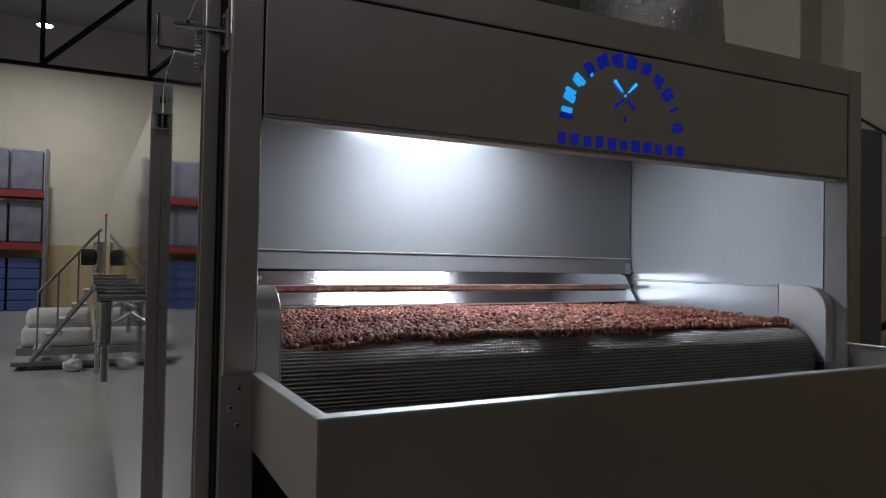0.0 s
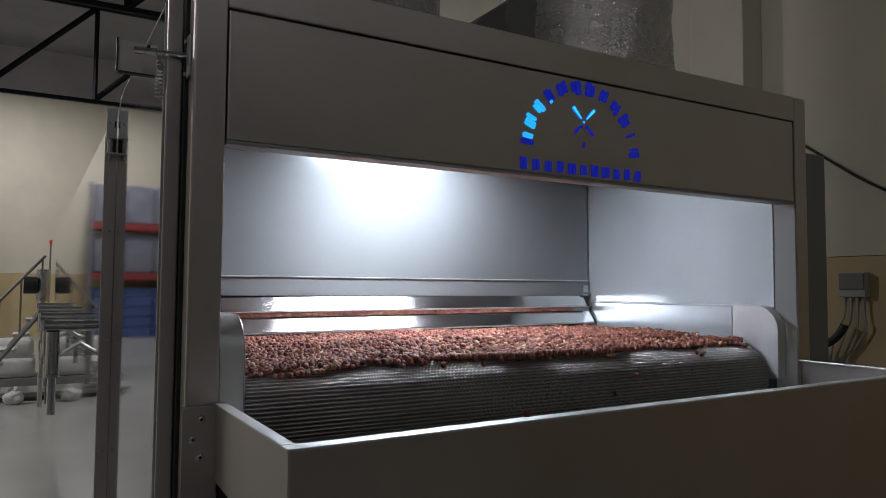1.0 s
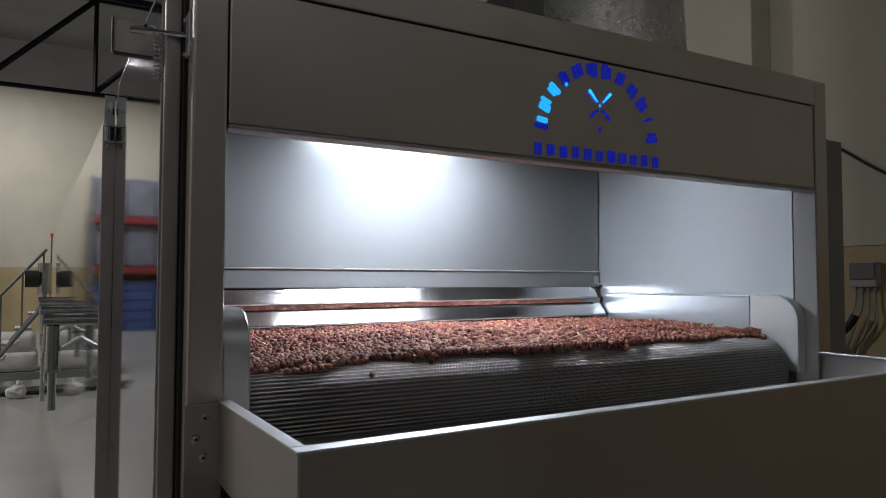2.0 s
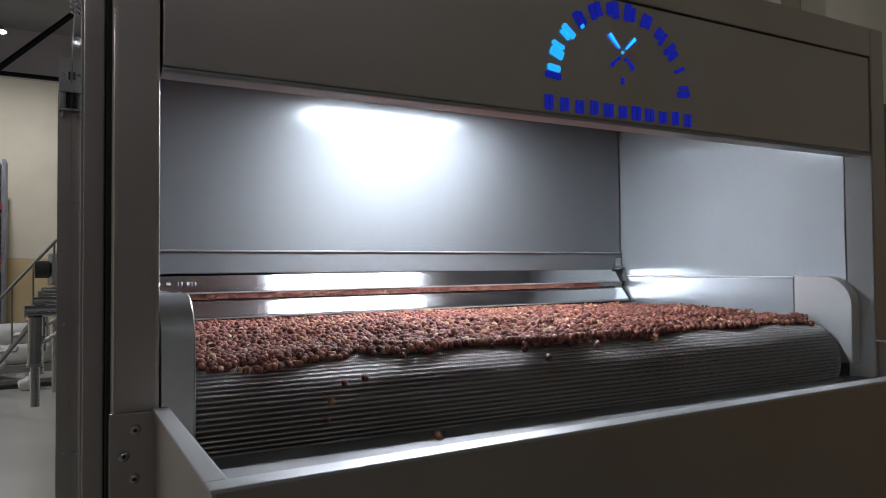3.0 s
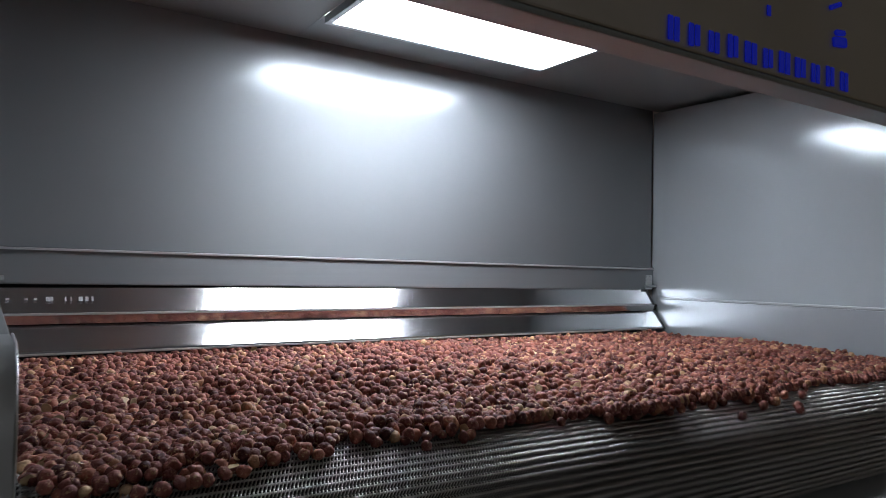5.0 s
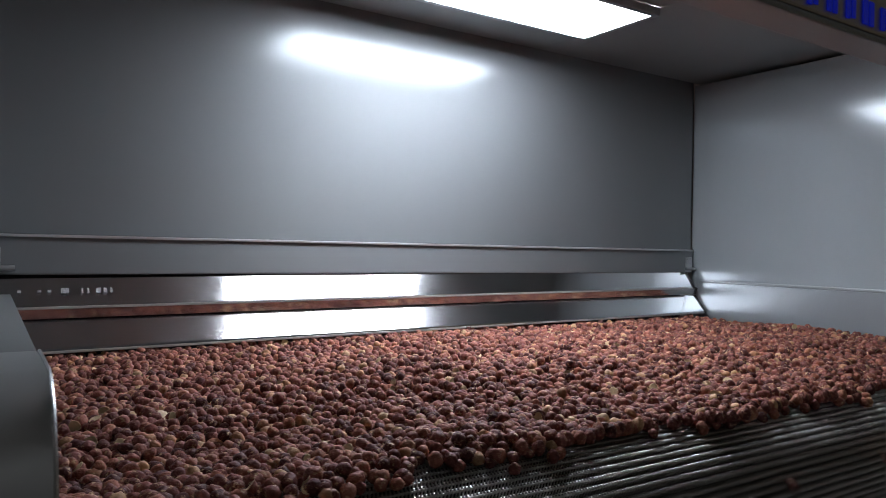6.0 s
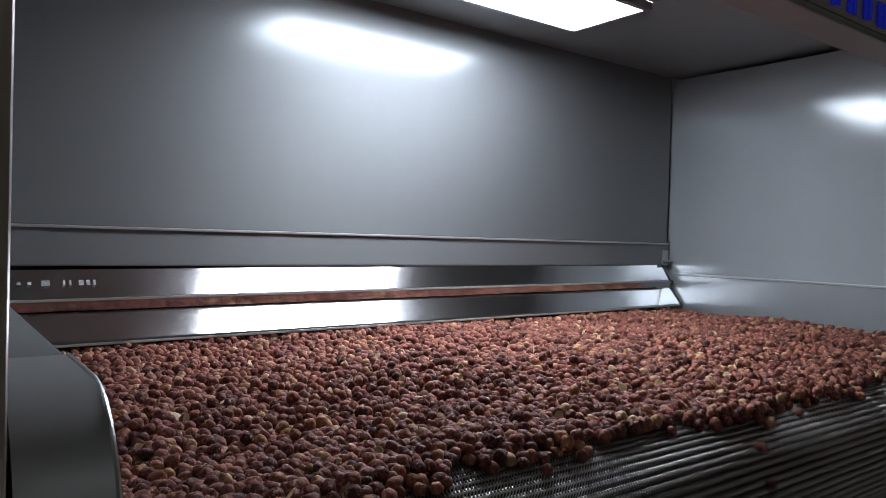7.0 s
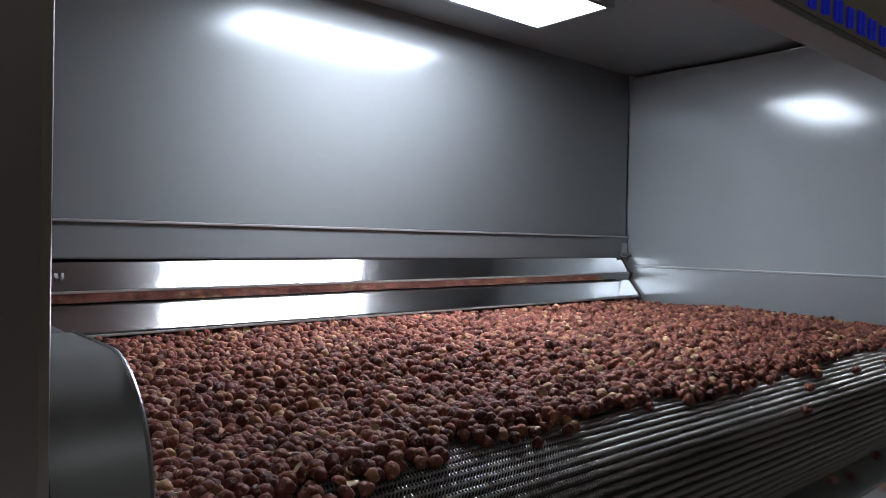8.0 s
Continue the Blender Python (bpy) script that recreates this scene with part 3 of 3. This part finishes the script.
part("handle_plate", boxes((-0.106, -0.040, 0.084, 0.087, -0.022, 0.036), bevel=0.001), STEEL_OUT, bolt)
part("handle_rim", boxes((-0.109, -0.1065, 0.074, 0.087, -0.022, 0.036), (-0.106, -0.044, 0.074, 0.087, -0.0255, -0.0225)), RUBBER, bolt, "dark rolled rim of the handle plate")
part("base_plate", boxes((-0.004, 0, -0.028, 0.030, -0.042, 0.032), bevel=0.001), STEEL_SATIN, bolt)
for z in (-0.034, 0.024):
    part("screw", tubes(((-0.008, 0, z), (-0.004, 0, z), 0.004), n=10), STEEL_BRIGHT, bolt)
sp = bmesh.new()
pts = [Vector((-0.043 + 0.0062 * math.cos(k * 0.8), 0.026 + 0.0062 * math.sin(k * 0.8), -0.006 - 0.0009 * k)) for k in range(80)]
for a, b in zip(pts, pts[1:]):
    tube(sp, a, b, 0.0015, 5)
part("spring", sp, STEEL_BRIGHT, bolt, "small hanging coil spring")


def side_bracket(y):
    s = thing("roller_stand", (SIDE_X, y, 0), "bright steel tube stub with a hanging cylinder beside the machine", "bracket", "roller stands")
    part("stub", tubes(((-0.135, 0, 1.385), (0.001, 0, 1.385), 0.012)), STEEL_BRIGHT, s)
    part("stub", tubes(((-0.135, 0, 1.362), (0.001, 0, 1.362), 0.010)), STEEL_BRIGHT, s)
    part("end_cap", tubes(((-0.139, 0, 1.374), (-0.1352, 0, 1.374), 0.024)), STEEL_SATIN, s)
    part("cylinder", tubes(((-0.10, 0, 1.17), (-0.10, 0, 1.352), 0.027), n=20), STEEL_BRIGHT, s, "polished hanging cylinder")
    part("collar", tubes(((-0.10, 0, 1.157), (-0.10, 0, 1.1695), 0.031), n=20), STEEL_SATIN, s)
    part("rod", tubes(((-0.10, 0, 1.0), (-0.10, 0, 1.1565), 0.017)), STEEL_BRIGHT, s)
    part("brace", tubes(((-0.075, 0, 1.25), (0.001, 0, 1.30), 0.009), n=8), STEEL_SATIN, s)
    return s


s0 = side_bracket(3.6)
for y in (4.6, 5.8, 7.0):
    copy_thing(s0, pose(SIDE_X, y, 0))


def stairs():
    s = thing("access_stairs", (0.0, 11.2, 0), "mobile steel access stairs with a sloping tube handrail", "stairs")
    part("stringer", tubes(((-0.62, 0, 0.12), (0.15, 0, 1.15), 0.03), n=8), CABINET_GREY, s)
    part("stringer", tubes(((-0.62, 0.6, 0.12), (0.15, 0.6, 1.15), 0.03), n=8), CABINET_GREY, s)
    for i in range(5):
        x, z = -0.5 + i * 0.15, 0.28 + i * 0.2
        part("tread", boxes((x - 0.1, x + 0.1, 0, 0.6, z - 0.02, z + 0.01)), STEEL_SATIN, s)
    part("handrail", tubes(((-0.55, 0, 1.05), (0.2, 0, 1.95), 0.02)), CABINET_GREY, s)
    for i in range(4):
        x = -0.55 + i * 0.24
        part("baluster", tubes(((x, 0, 0.2 + i * 0.31), (x, 0, 1.05 + i * 0.29), 0.012), n=8), CABINET_GREY, s)
    part("base_frame", boxes((-0.85, 0.3, -0.05, 0.65, 0.06, 0.12), bevel=0.01), CABINET_GREY, s)
    for x in (-0.7, 0.2):
        part("castor", tubes(((x, -0.02, 0.05), (x, 0.04, 0.05), 0.05)), RUBBER, s)
    mo = thing("gear_motor", (0.12, 10.6, 1.55), "dark gear motor with a steel body beside the machine", "motor")
    part("motor_body", tubes(((-0.16, 0, 0), (0.0, 0, 0), 0.11), n=20), RUBBER, mo)
    part("gearbox", tubes(((0.06, 0, -0.2), (0.06, 0, 0.2), 0.08), n=16), STEEL_SATIN, mo)
    part("motor_leg", tubes(((0.06, 0, -1.55), (0.06, 0, -0.2), 0.03), n=10), STEEL_SATIN, mo)
    pl = thing("pilot_lamp", (0.25, 10.8, 2.1), "small red signal lamp on a thin stalk", "signal lamp")
    part("lens", tubes(((0, 0, 0), (0, 0, 0.045), 0.018), n=10), RED_LED, pl)
    part("stalk", tubes(((0, 0, -2.1), (0, 0, 0), 0.01), n=8), CABINET_GREY, pl)


stairs()


def sack(x, y, s):
    k = thing("pallet_sack", (x, y, 0), "white filled sacks on a low pallet", "sack", "white sacks")
    part("pallet", boxes((-0.5 * s, 0.5 * s, -0.4, 0.4, 0.0, 0.14)), CABINET_GREY, k)
    bm = boxes((-0.45 * s, 0.45 * s, -0.35, 0.35, 0.14, 0.45), bevel=0.08)
    part("sack_body", bm, WHITE_SACK, k, smooth=True)
    bm = boxes((-0.40 * s, 0.42 * s, -0.33, 0.33, 0.43, 0.72), bevel=0.09)
    part("sack_body", bm, WHITE_SACK, k, smooth=True)


sack(-0.35, 13.0, 1.1)


def crumpled_bag(x, y):
    """A soft bag dropped on the floor: an uneven, folded lump with a gathered neck."""
    k = thing("plastic_bag", (x, y, 0), "small crumpled white plastic bag lying on the floor", "bag")
    bm = bmesh.new()
    bmesh.ops.create_icosphere(bm, subdivisions=4, radius=1.0)
    for v in bm.verts:
        c = v.co.copy()
        f = 1 + 0.22 * noise.noise(c * 1.7) + 0.10 * abs(noise.noise(c * 4.5 + Vector((3, 1, 0)))) + 0.04 * noise.noise(c * 11)
        v.co = Vector((c.x * 0.12 * f, c.y * 0.10 * f, max((c.z * 0.09 + 0.075) * f, 0.0)))
    part("bag_body", bm, WHITE_SACK, k, smooth=True)
    neck = bmesh.new()
    tube(neck, (0.01, 0, 0.14), (0.03, 0.015, 0.22), 0.02, 14, 0.042)
    part("bag_neck", neck, WHITE_SACK, k, smooth=True)


crumpled_bag(-0.1, 10.95)


def rack(x, y):
    r = thing("pallet_rack", (x, y, 0), "tall pallet rack with red beams, wrapped goods and blue crates", "rack", "pallet racks")
    for px in (-1.35, 1.3):
        part("upright", boxes((px, px + 0.08, -0.5, 0.5, 0, 4.6)), GREY_WRAP, r)
    for z in (1.72, 3.2):
        part("beam", boxes((-1.27, 1.3, -0.54, -0.46, z, z + 0.2)), RED_PAINT, r, "red steel beam")
        part("beam", boxes((-1.27, 1.3, 0.46, 0.54, z, z + 0.2)), RED_PAINT, r)
    for z, h in ((0.0, 0.9), (1.93, 1.15), (3.41, 1.15)):
        for k in range(3):
            x0 = -1.22 + k * 0.84
            if z == 0.0:
                for zz in (0, 0.3, 0.6, 0.9, 1.2):
                    part("crate", boxes((x0, x0 + 0.78, -0.42, 0.42, zz + 0.01, zz + 0.29), bevel=0.02), BLUE_CRATE, r)
            else:
                part("wrapped_pallet", boxes((x0, x0 + 0.78, -0.42, 0.42, z, z + h), bevel=0.04), GREY_WRAP, r)
    return r


r0 = rack(-2.42, 23.6)
for x in (-5.17, -7.92):
    copy_thing(r0, pose(x, 23.6, 0))

# ---- beside and above the machine ----
cab = thing("control_cabinet", (2.28, 2.0, 0), "grey painted control cabinet standing beside the machine", "cabinet")
part("cabinet_body", boxes((-0.27, 0.27, -0.35, 0.4, 0.1, 2.05), bevel=0.01), CABINET_GREY, cab)
part("plinth", boxes((-0.25, 0.25, -0.33, 0.38, 0, 0.1)), RUBBER, cab)
part("door_handle", boxes((-0.2, -0.18, -0.37, -0.35, 1.05, 1.2), bevel=0.003), RUBBER, cab)

wb = thing("wall_box", (HX1, 2.76, 1.59), "small grey electrical junction box with cable glands on the wall", "junction box")
part("box_body", boxes((-0.06, 0, -0.085, 0.085, -0.08, 0.08), bevel=0.006), BOX_GREY, wb)
part("box_lid", boxes((-0.07, -0.06, -0.08, 0.08, -0.03, 0.075), bevel=0.004), CABINET_GREY, wb)
for i in range(4):
    y = -0.06 + i * 0.04
    part("gland", tubes(((-0.03, y, -0.105), (-0.03, y, -0.08), 0.012), n=10), BOX_GREY, wb)


def cable(name, pts, r, mat, label):
    cu = bpy.data.curves.new(name, "CURVE")
    cu.dimensions, cu.bevel_depth, cu.bevel_resolution = "3D", r, 2
    sp = cu.splines.new("NURBS")
    sp.points.add(len(pts) - 1)
    for p, c in zip(sp.points, pts):
        p.co = (*c, 1)
    sp.use_endpoint_u, sp.order_u = True, 3
    cu.materials.append(mat)
    return tagged(new(name, cu), label, "cable")


cable("cable", [(4.685, 3.3, 2.72), (4.68, 2.95, 2.46), (4.68, 2.6, 2.20), (4.68, 2.1, 1.97), (4.685, 1.5, 1.9)], 0.009, RUBBER, "thin dark cable hanging along the wall")
for i in range(4):
    y = 2.70 + i * 0.04
    cable("cable", [(4.67, y, 1.485), (4.67, y, 1.38), (4.66, y + 0.03 * (i - 1), 1.30), (4.68, 2.9 + 0.02 * i, 1.0), (4.68, 2.95, 0.6)], 0.007, BOX_GREY, "thin grey cable running down from the junction box")
cable("hose", [(4.62, 2.80, 1.33), (4.6, 2.83, 1.24), (4.55, 2.95, 1.17), (4.5, 3.1, 1.15)], 0.025, RUBBER, "thick black hose on the wall")


def duct(x, y, r, z0, z1, label):
    d = thing("duct", (x, y, z0), label, "duct", "insulated ducts")
    bm = bmesh.new()
    n = 150
    levels = [0.0115 * k for k in range(70)] + [0.805 + (z1 - z0 - 0.805) * k / 30 for k in range(31)]
    ring = []
    for z in levels:
        row = []
        for i in range(n):
            a = 2 * math.pi * i / n
            c, w = math.cos(a), math.sin(a)
            rr = r + 0.014 * noise.noise(Vector((3 * c, 3 * w, z * 6 + x))) + 0.005 * noise.noise(Vector((13 * c, 13 * w, z * 42 + x))) + 0.003 * noise.noise(Vector((30 * c, 30 * w, z * 95)))
            row.append(bm.verts.new((rr * c, rr * w, z)))
        ring.append(row)
    for j in range(len(levels) - 1):
        for i in range(n):
            bm.faces.new((ring[j][i], ring[j][(i + 1) % n], ring[j + 1][(i + 1) % n], ring[j + 1][i]))
    part("foil_jacket", bm, FOIL, d, "crinkled silver foil jacket")
    part("collar", tubes(((0, 0, 0), (0, 0, 0.06), r + 0.02), n=40), STEEL_SATIN, d)


duct(1.92, 2.25, 0.335, TOP - 0.005, HZ, "wide vertical duct wrapped in crinkled silver foil")
duct(1.02, 2.45, 0.30, TOP - 0.005, HZ, "vertical duct wrapped in silver foil behind the fascia")

fm = thing("fan_motor", (1.55, 2.3, TOP - 0.005), "dark fan motor on top of the machine", "motor")
part("motor_body", tubes(((0, -0.15, 0.42), (0, 0.15, 0.42), 0.09), n=20), CABINET_GREY, fm)
part("motor_bracket", boxes((-0.06, 0.06, -0.06, 0.06, 0, 0.34)), CABINET_GREY, fm)

# ---- hazelnuts ----
rng = np.random.default_rng(7)
KIND = [(k * 3) % 5 if k not in (7, 29) else 5 for k in range(40)]


def nut_shape(sub, seed):
    bm = bmesh.new()
    bmesh.ops.create_icosphere(bm, subdivisions=sub, radius=1.0)
    co = np.array([v.co[:] for v in bm.verts])
    fa = np.array([[v.index for v in f.verts] for f in bm.faces])
    bm.free()
    out = co.copy()
    for i, c in enumerate(co):
        n = noise.noise(Vector(c) * 1.6 + Vector((seed * 7.1, 0, 0)))
        n2 = noise.noise(Vector(c) * 3.4 + Vector((0, seed * 3.3, 4)))
        out[i] = c * (1 + 0.19 * n + 0.10 * n2)
        if c[2] > 0:
            out[i][2] *= 1.0 + 0.22 * c[2] ** 4
    out[:, 2] *= 1.04
    if seed == 5:      # a split half with its flat pale side
        out[:, 2] = np.maximum(out[:, 2], 0.0)
    return out, fa


def rotations(n):
    q = rng.normal(size=(n, 4))
    q /= np.linalg.norm(q, axis=1)[:, None]
    w, x, y, z = q.T
    return np.stack([np.stack([1 - 2 * (y * y + z * z), 2 * (x * y - z * w), 2 * (x * z + y * w)], -1),
                     np.stack([2 * (x * y + z * w), 1 - 2 * (x * x + z * z), 2 * (y * z - x * w)], -1),
                     np.stack([2 * (x * z - y * w), 2 * (y * z + x * w), 1 - 2 * (x * x + y * y)], -1)], 1)


def front_edge(x):
    return 1.464 + 0.014 * (x - 0.4) + 0.008 * np.sin(x * 9.0 + 0.6) + 0.007 * np.sin(x * 23.0)


def scatter():
    """Places of the nuts in three loose layers on the belt."""
    pts = []
    for layer, (z, pitch, back) in enumerate(((BELT_Z + 0.0075, 0.0130, -0.006), (BELT_Z + 0.0155, 0.0122, 0.006), (BELT_Z + 0.0235, 0.0116, 0.021))):
        rows = int(0.70 / (pitch * 0.87))
        cols = int((BX1 - BX0 - 0.012) / pitch)
        for r in range(rows):
            for c in range(cols):
                x = BX0 + 0.007 + (c + 0.5 * (r % 2)) * pitch + rng.normal() * 0.0027
                y = 1.45 + r * pitch * 0.87 + rng.normal() * 0.0027
                if y < front_edge(x) + back + 0.022 * noise.noise(Vector((x * 26.0, layer * 5.0, 0))) + rng.normal() * 0.0055 or y > 2.165 or x > BX1 - 0.006 or x < BX0 + 0.005:
                    continue
                if layer == 2 and rng.random() < 0.07:
                    continue
                if layer < 2 and y > front_edge(x) + 0.09 and rng.random() < (0.75 if layer == 0 else 0.15):
                    continue
                wave = 0.003 * math.sin(x * 11) * math.cos(y * 17)
                drop = 0.004 * min(max((y - 1.6) / 0.3, 0), 1) if layer else 0
                if layer:
                    drop += 0.0035 * layer * (1.1 - x) / 0.75 * (x < 1.1)
                    drop += 0.006 * layer * min(max((1.68 - y) / 0.12, 0), 1)
                if y < DRUM_Y:
                    drop += DRUM_R - math.sqrt(max(DRUM_R ** 2 - (DRUM_Y - y) ** 2, 0))
                pts.append((x, y, z - drop + (wave + rng.normal() * 0.0028 if layer else 0), layer))
    return np.array(pts)


def nut_bed():
    bed = thing("hazelnut_bed", (1.1, 1.8, BELT_Z), "thick bed of roasted hazelnuts in brown skins on the wire belt", "hazelnuts")
    origin = np.array((1.1, 1.8, BELT_Z))
    pts = scatter()
    near = np.where((pts[:, 1] < 1.62) & (pts[:, 0] < 0.95) & (pts[:, 3] == 2))[0][:300]
    mask = np.ones(len(pts), bool)
    mask[near] = False
    fine = []
    for v in range(6):
        co, fa = nut_shape(3, v)
        me = bpy.data.meshes.new("hazelnut")
        me.from_pydata((co * 0.0061).tolist(), [], fa.tolist())
        me.materials.append(NUT)
        me.materials.append(NUT_PALE)
        me.shade_smooth()
        if v == 5:
            me.polygons.foreach_set("material_index", (np.abs(co[fa][:, :, 2]).max(1) < 1e-6).astype(np.int32))
        fine.append(me)
    for i in near:
        o = new("hazelnut", fine[KIND[i % 40]])
        o.parent = bed
        rot = Euler((rng.random() * 6.3, rng.random() * 6.3, rng.random() * 6.3))
        s = rng.uniform(0.92, 1.12)
        o.matrix_basis = Matrix.LocRotScale(Vector(pts[i, :3] - origin), rot, (s, s * rng.uniform(0.92, 1.05), s * rng.uniform(0.9, 1.05)))
    far = pts[mask]
    vs, fs, base = [], [], 0
    kinds = np.where(rng.random(len(far)) < 0.08, 5, rng.integers(0, 5, len(far)))
    pale = []
    for v in range(6):
        sel = far[kinds == v]
        co, fa = nut_shape(2, v)
        rot = rotations(len(sel))
        size = rng.uniform(0.0053, 0.0067, (len(sel), 1, 1)) * rng.uniform(0.88, 1.08, (len(sel), 1, 3))
        p = np.einsum("nij,nkj->nki", rot, co[None] * size) + (sel[:, None, :3] - origin)
        vs.append(p.reshape(-1, 3))
        fs.append((fa[None] + (np.arange(len(sel)) * len(co))[:, None, None] + base).reshape(-1, 3))
        pale.append(np.tile((np.abs(co[fa][:, :, 2]).max(1) < 1e-6) & (v == 5), len(sel)))
        base += len(sel) * len(co)
    vs, fs = np.concatenate(vs), np.concatenate(fs)
    me = bpy.data.meshes.new("loose_hazelnuts")
    me.vertices.add(len(vs))
    me.vertices.foreach_set("co", vs.ravel())
    me.loops.add(fs.size)
    me.loops.foreach_set("vertex_index", fs.ravel().astype(np.int32))
    me.polygons.add(len(fs))
    me.polygons.foreach_set("loop_start", np.arange(0, fs.size, 3, dtype=np.int32))
    me.materials.append(NUT)
    me.materials.append(NUT_PALE)
    me.polygons.foreach_set("material_index", np.concatenate(pale).astype(np.int32))
    me.update(calc_edges=True)
    me.shade_smooth()
    o = tagged(new("loose_hazelnuts", me), kind="stuff")
    o.parent = bed
    return fine


FINE = nut_bed()


# ---- falling nuts ----
def falls():
    """Each nut waits on the belt's edge, rolls over the drum, drops into the tray and slides to its front."""
    out = []
    waves = [(0.2, 0.65), (0.65, 1.3), (1.25, 1.35), (1.5, 1.65), (3.0, 1.2), (3.25, 1.55), (3.85, 1.0), (5.6, 1.1), (6.45, 1.05), (7.2, 1.4), (7.6, 1.35), (0.0, 0.55), (0.08, 0.75), (0.3, 1.2), (0.5, 1.6), (0.75, 0.95), (0.9, 1.55), (1.1, 1.05), (1.35, 1.5), (1.42, 0.9), (1.6, 1.3), (2.0, 0.8), (2.3, 1.4),
             (2.7, 0.6), (2.85, 1.0), (3.1, 1.35), (3.35, 0.87), (3.42, 1.05), (3.55, 1.15), (3.6, 1.6), (3.75, 0.75), (3.95, 1.2), (4.1, 1.62), (4.5, 0.9), (4.9, 1.3),
             (5.3, 1.5), (5.45, 0.95), (5.8, 1.25), (5.95, 1.45), (6.2, 0.7), (6.3, 0.78), (6.6, 1.4), (6.9, 1.0), (7.05, 1.08), (7.3, 1.2), (7.45, 0.95), (7.5, 1.1),
             (7.65, 0.85), (7.75, 1.25), (7.85, 1.5), (7.95, 0.9), (7.28, 1.0), (7.32, 1.12), (7.36, 1.22), (7.4, 1.32), (7.42, 1.05)]
    for t, x in waves:
        for _ in range(int(rng.integers(4, 8))):
            out.append((t + rng.normal() * 0.07, float(np.clip(x + rng.normal() * 0.07, 0.42, 1.82))))
    return out


def falling_nuts():
    made = []
    for i, (t0, x) in enumerate(falls()):
        o = tagged(new("hazelnut", FINE[KIND[i % 40]]), "single roasted hazelnut dropping off the belt's edge", "hazelnut", "falling hazelnuts")
        ye = float(front_edge(x)) - 0.004 + rng.normal() * 0.003
        rest = Vector((x, ye, BELT_Z + 0.004 + 0.004 * rng.random()))
        spin = Vector((rng.uniform(3, 9), rng.normal() * 2, rng.normal() * 2))
        a0 = math.atan2(rest.z - DRUM_Z, ye - DRUM_Y)
        rows = [(-1.0, rest, 0.0)]
        rr = DRUM_R + 0.0085
        for k, (dt, da) in enumerate(((0.0, 0.0), (0.06, 6), (0.12, 16), (0.17, 28))):
            a = a0 + radians(da)
            p = Vector((x, DRUM_Y + rr * math.cos(a), DRUM_Z + rr * math.sin(a))) if k else rest
            rows.append((t0 + dt, p, dt))
        p0, v = rows[-1][1], Vector((rng.normal() * 0.06, -0.34 + rng.normal() * 0.05, -0.28))
        dt = 0.17
        for _ in range(8):
            tau = dt - 0.17 + 0.03
            p = p0 + v * tau + Vector((0, 0, -4.9 * tau * tau))
            floor_z = 1.265 + (p.y - FY) * 0.077 + 0.008
            dt += 0.03
            if p.z < floor_z:
                p.z = floor_z
                rows.append((t0 + dt, p, dt))
                break
            rows.append((t0 + dt, p, dt))
        land = rows[-1][1]
        yend = 0.985 + (land.x - TX0) * TRAY_SKEW + rng.random() * 0.03
        mid = Vector((land.x + rng.normal() * 0.02, (land.y + yend) / 2, 0))
        mid.z = 1.265 + (mid.y - FY) * 0.077 + 0.02
        end = Vector((mid.x + rng.normal() * 0.02, yend, 1.265 + (yend - FY) * 0.077 + 0.008))
        rows.append((t0 + dt + 0.1, mid, dt + 0.1))
        rows.append((t0 + dt + 0.3, end, dt + 0.25))
        made.append((o, rows, spin))
    return made


FALLING = falling_nuts()


def motions():
    for o, rows, spin in FALLING:
        keyed, last = [], None
        for t, p, turn in rows:
            f = frame(t)
            if last is not None and f <= last:
                continue
            last = f
            keyed.append((t, Matrix.LocRotScale(p, Euler(spin * turn), None)))
        # hold the first pose from the start and the last one to the end
        keyed = [(t, m) for t, m in keyed if -0.4 < t < 8.4] or [keyed[-1]]
        if keyed[0][0] > 0:
            keyed.insert(0, (0.0, keyed[0][1]))
        if keyed[-1][0] < 8:
            keyed.append((8.0, keyed[-1][1]))
        walk(o, keyed)


motions()
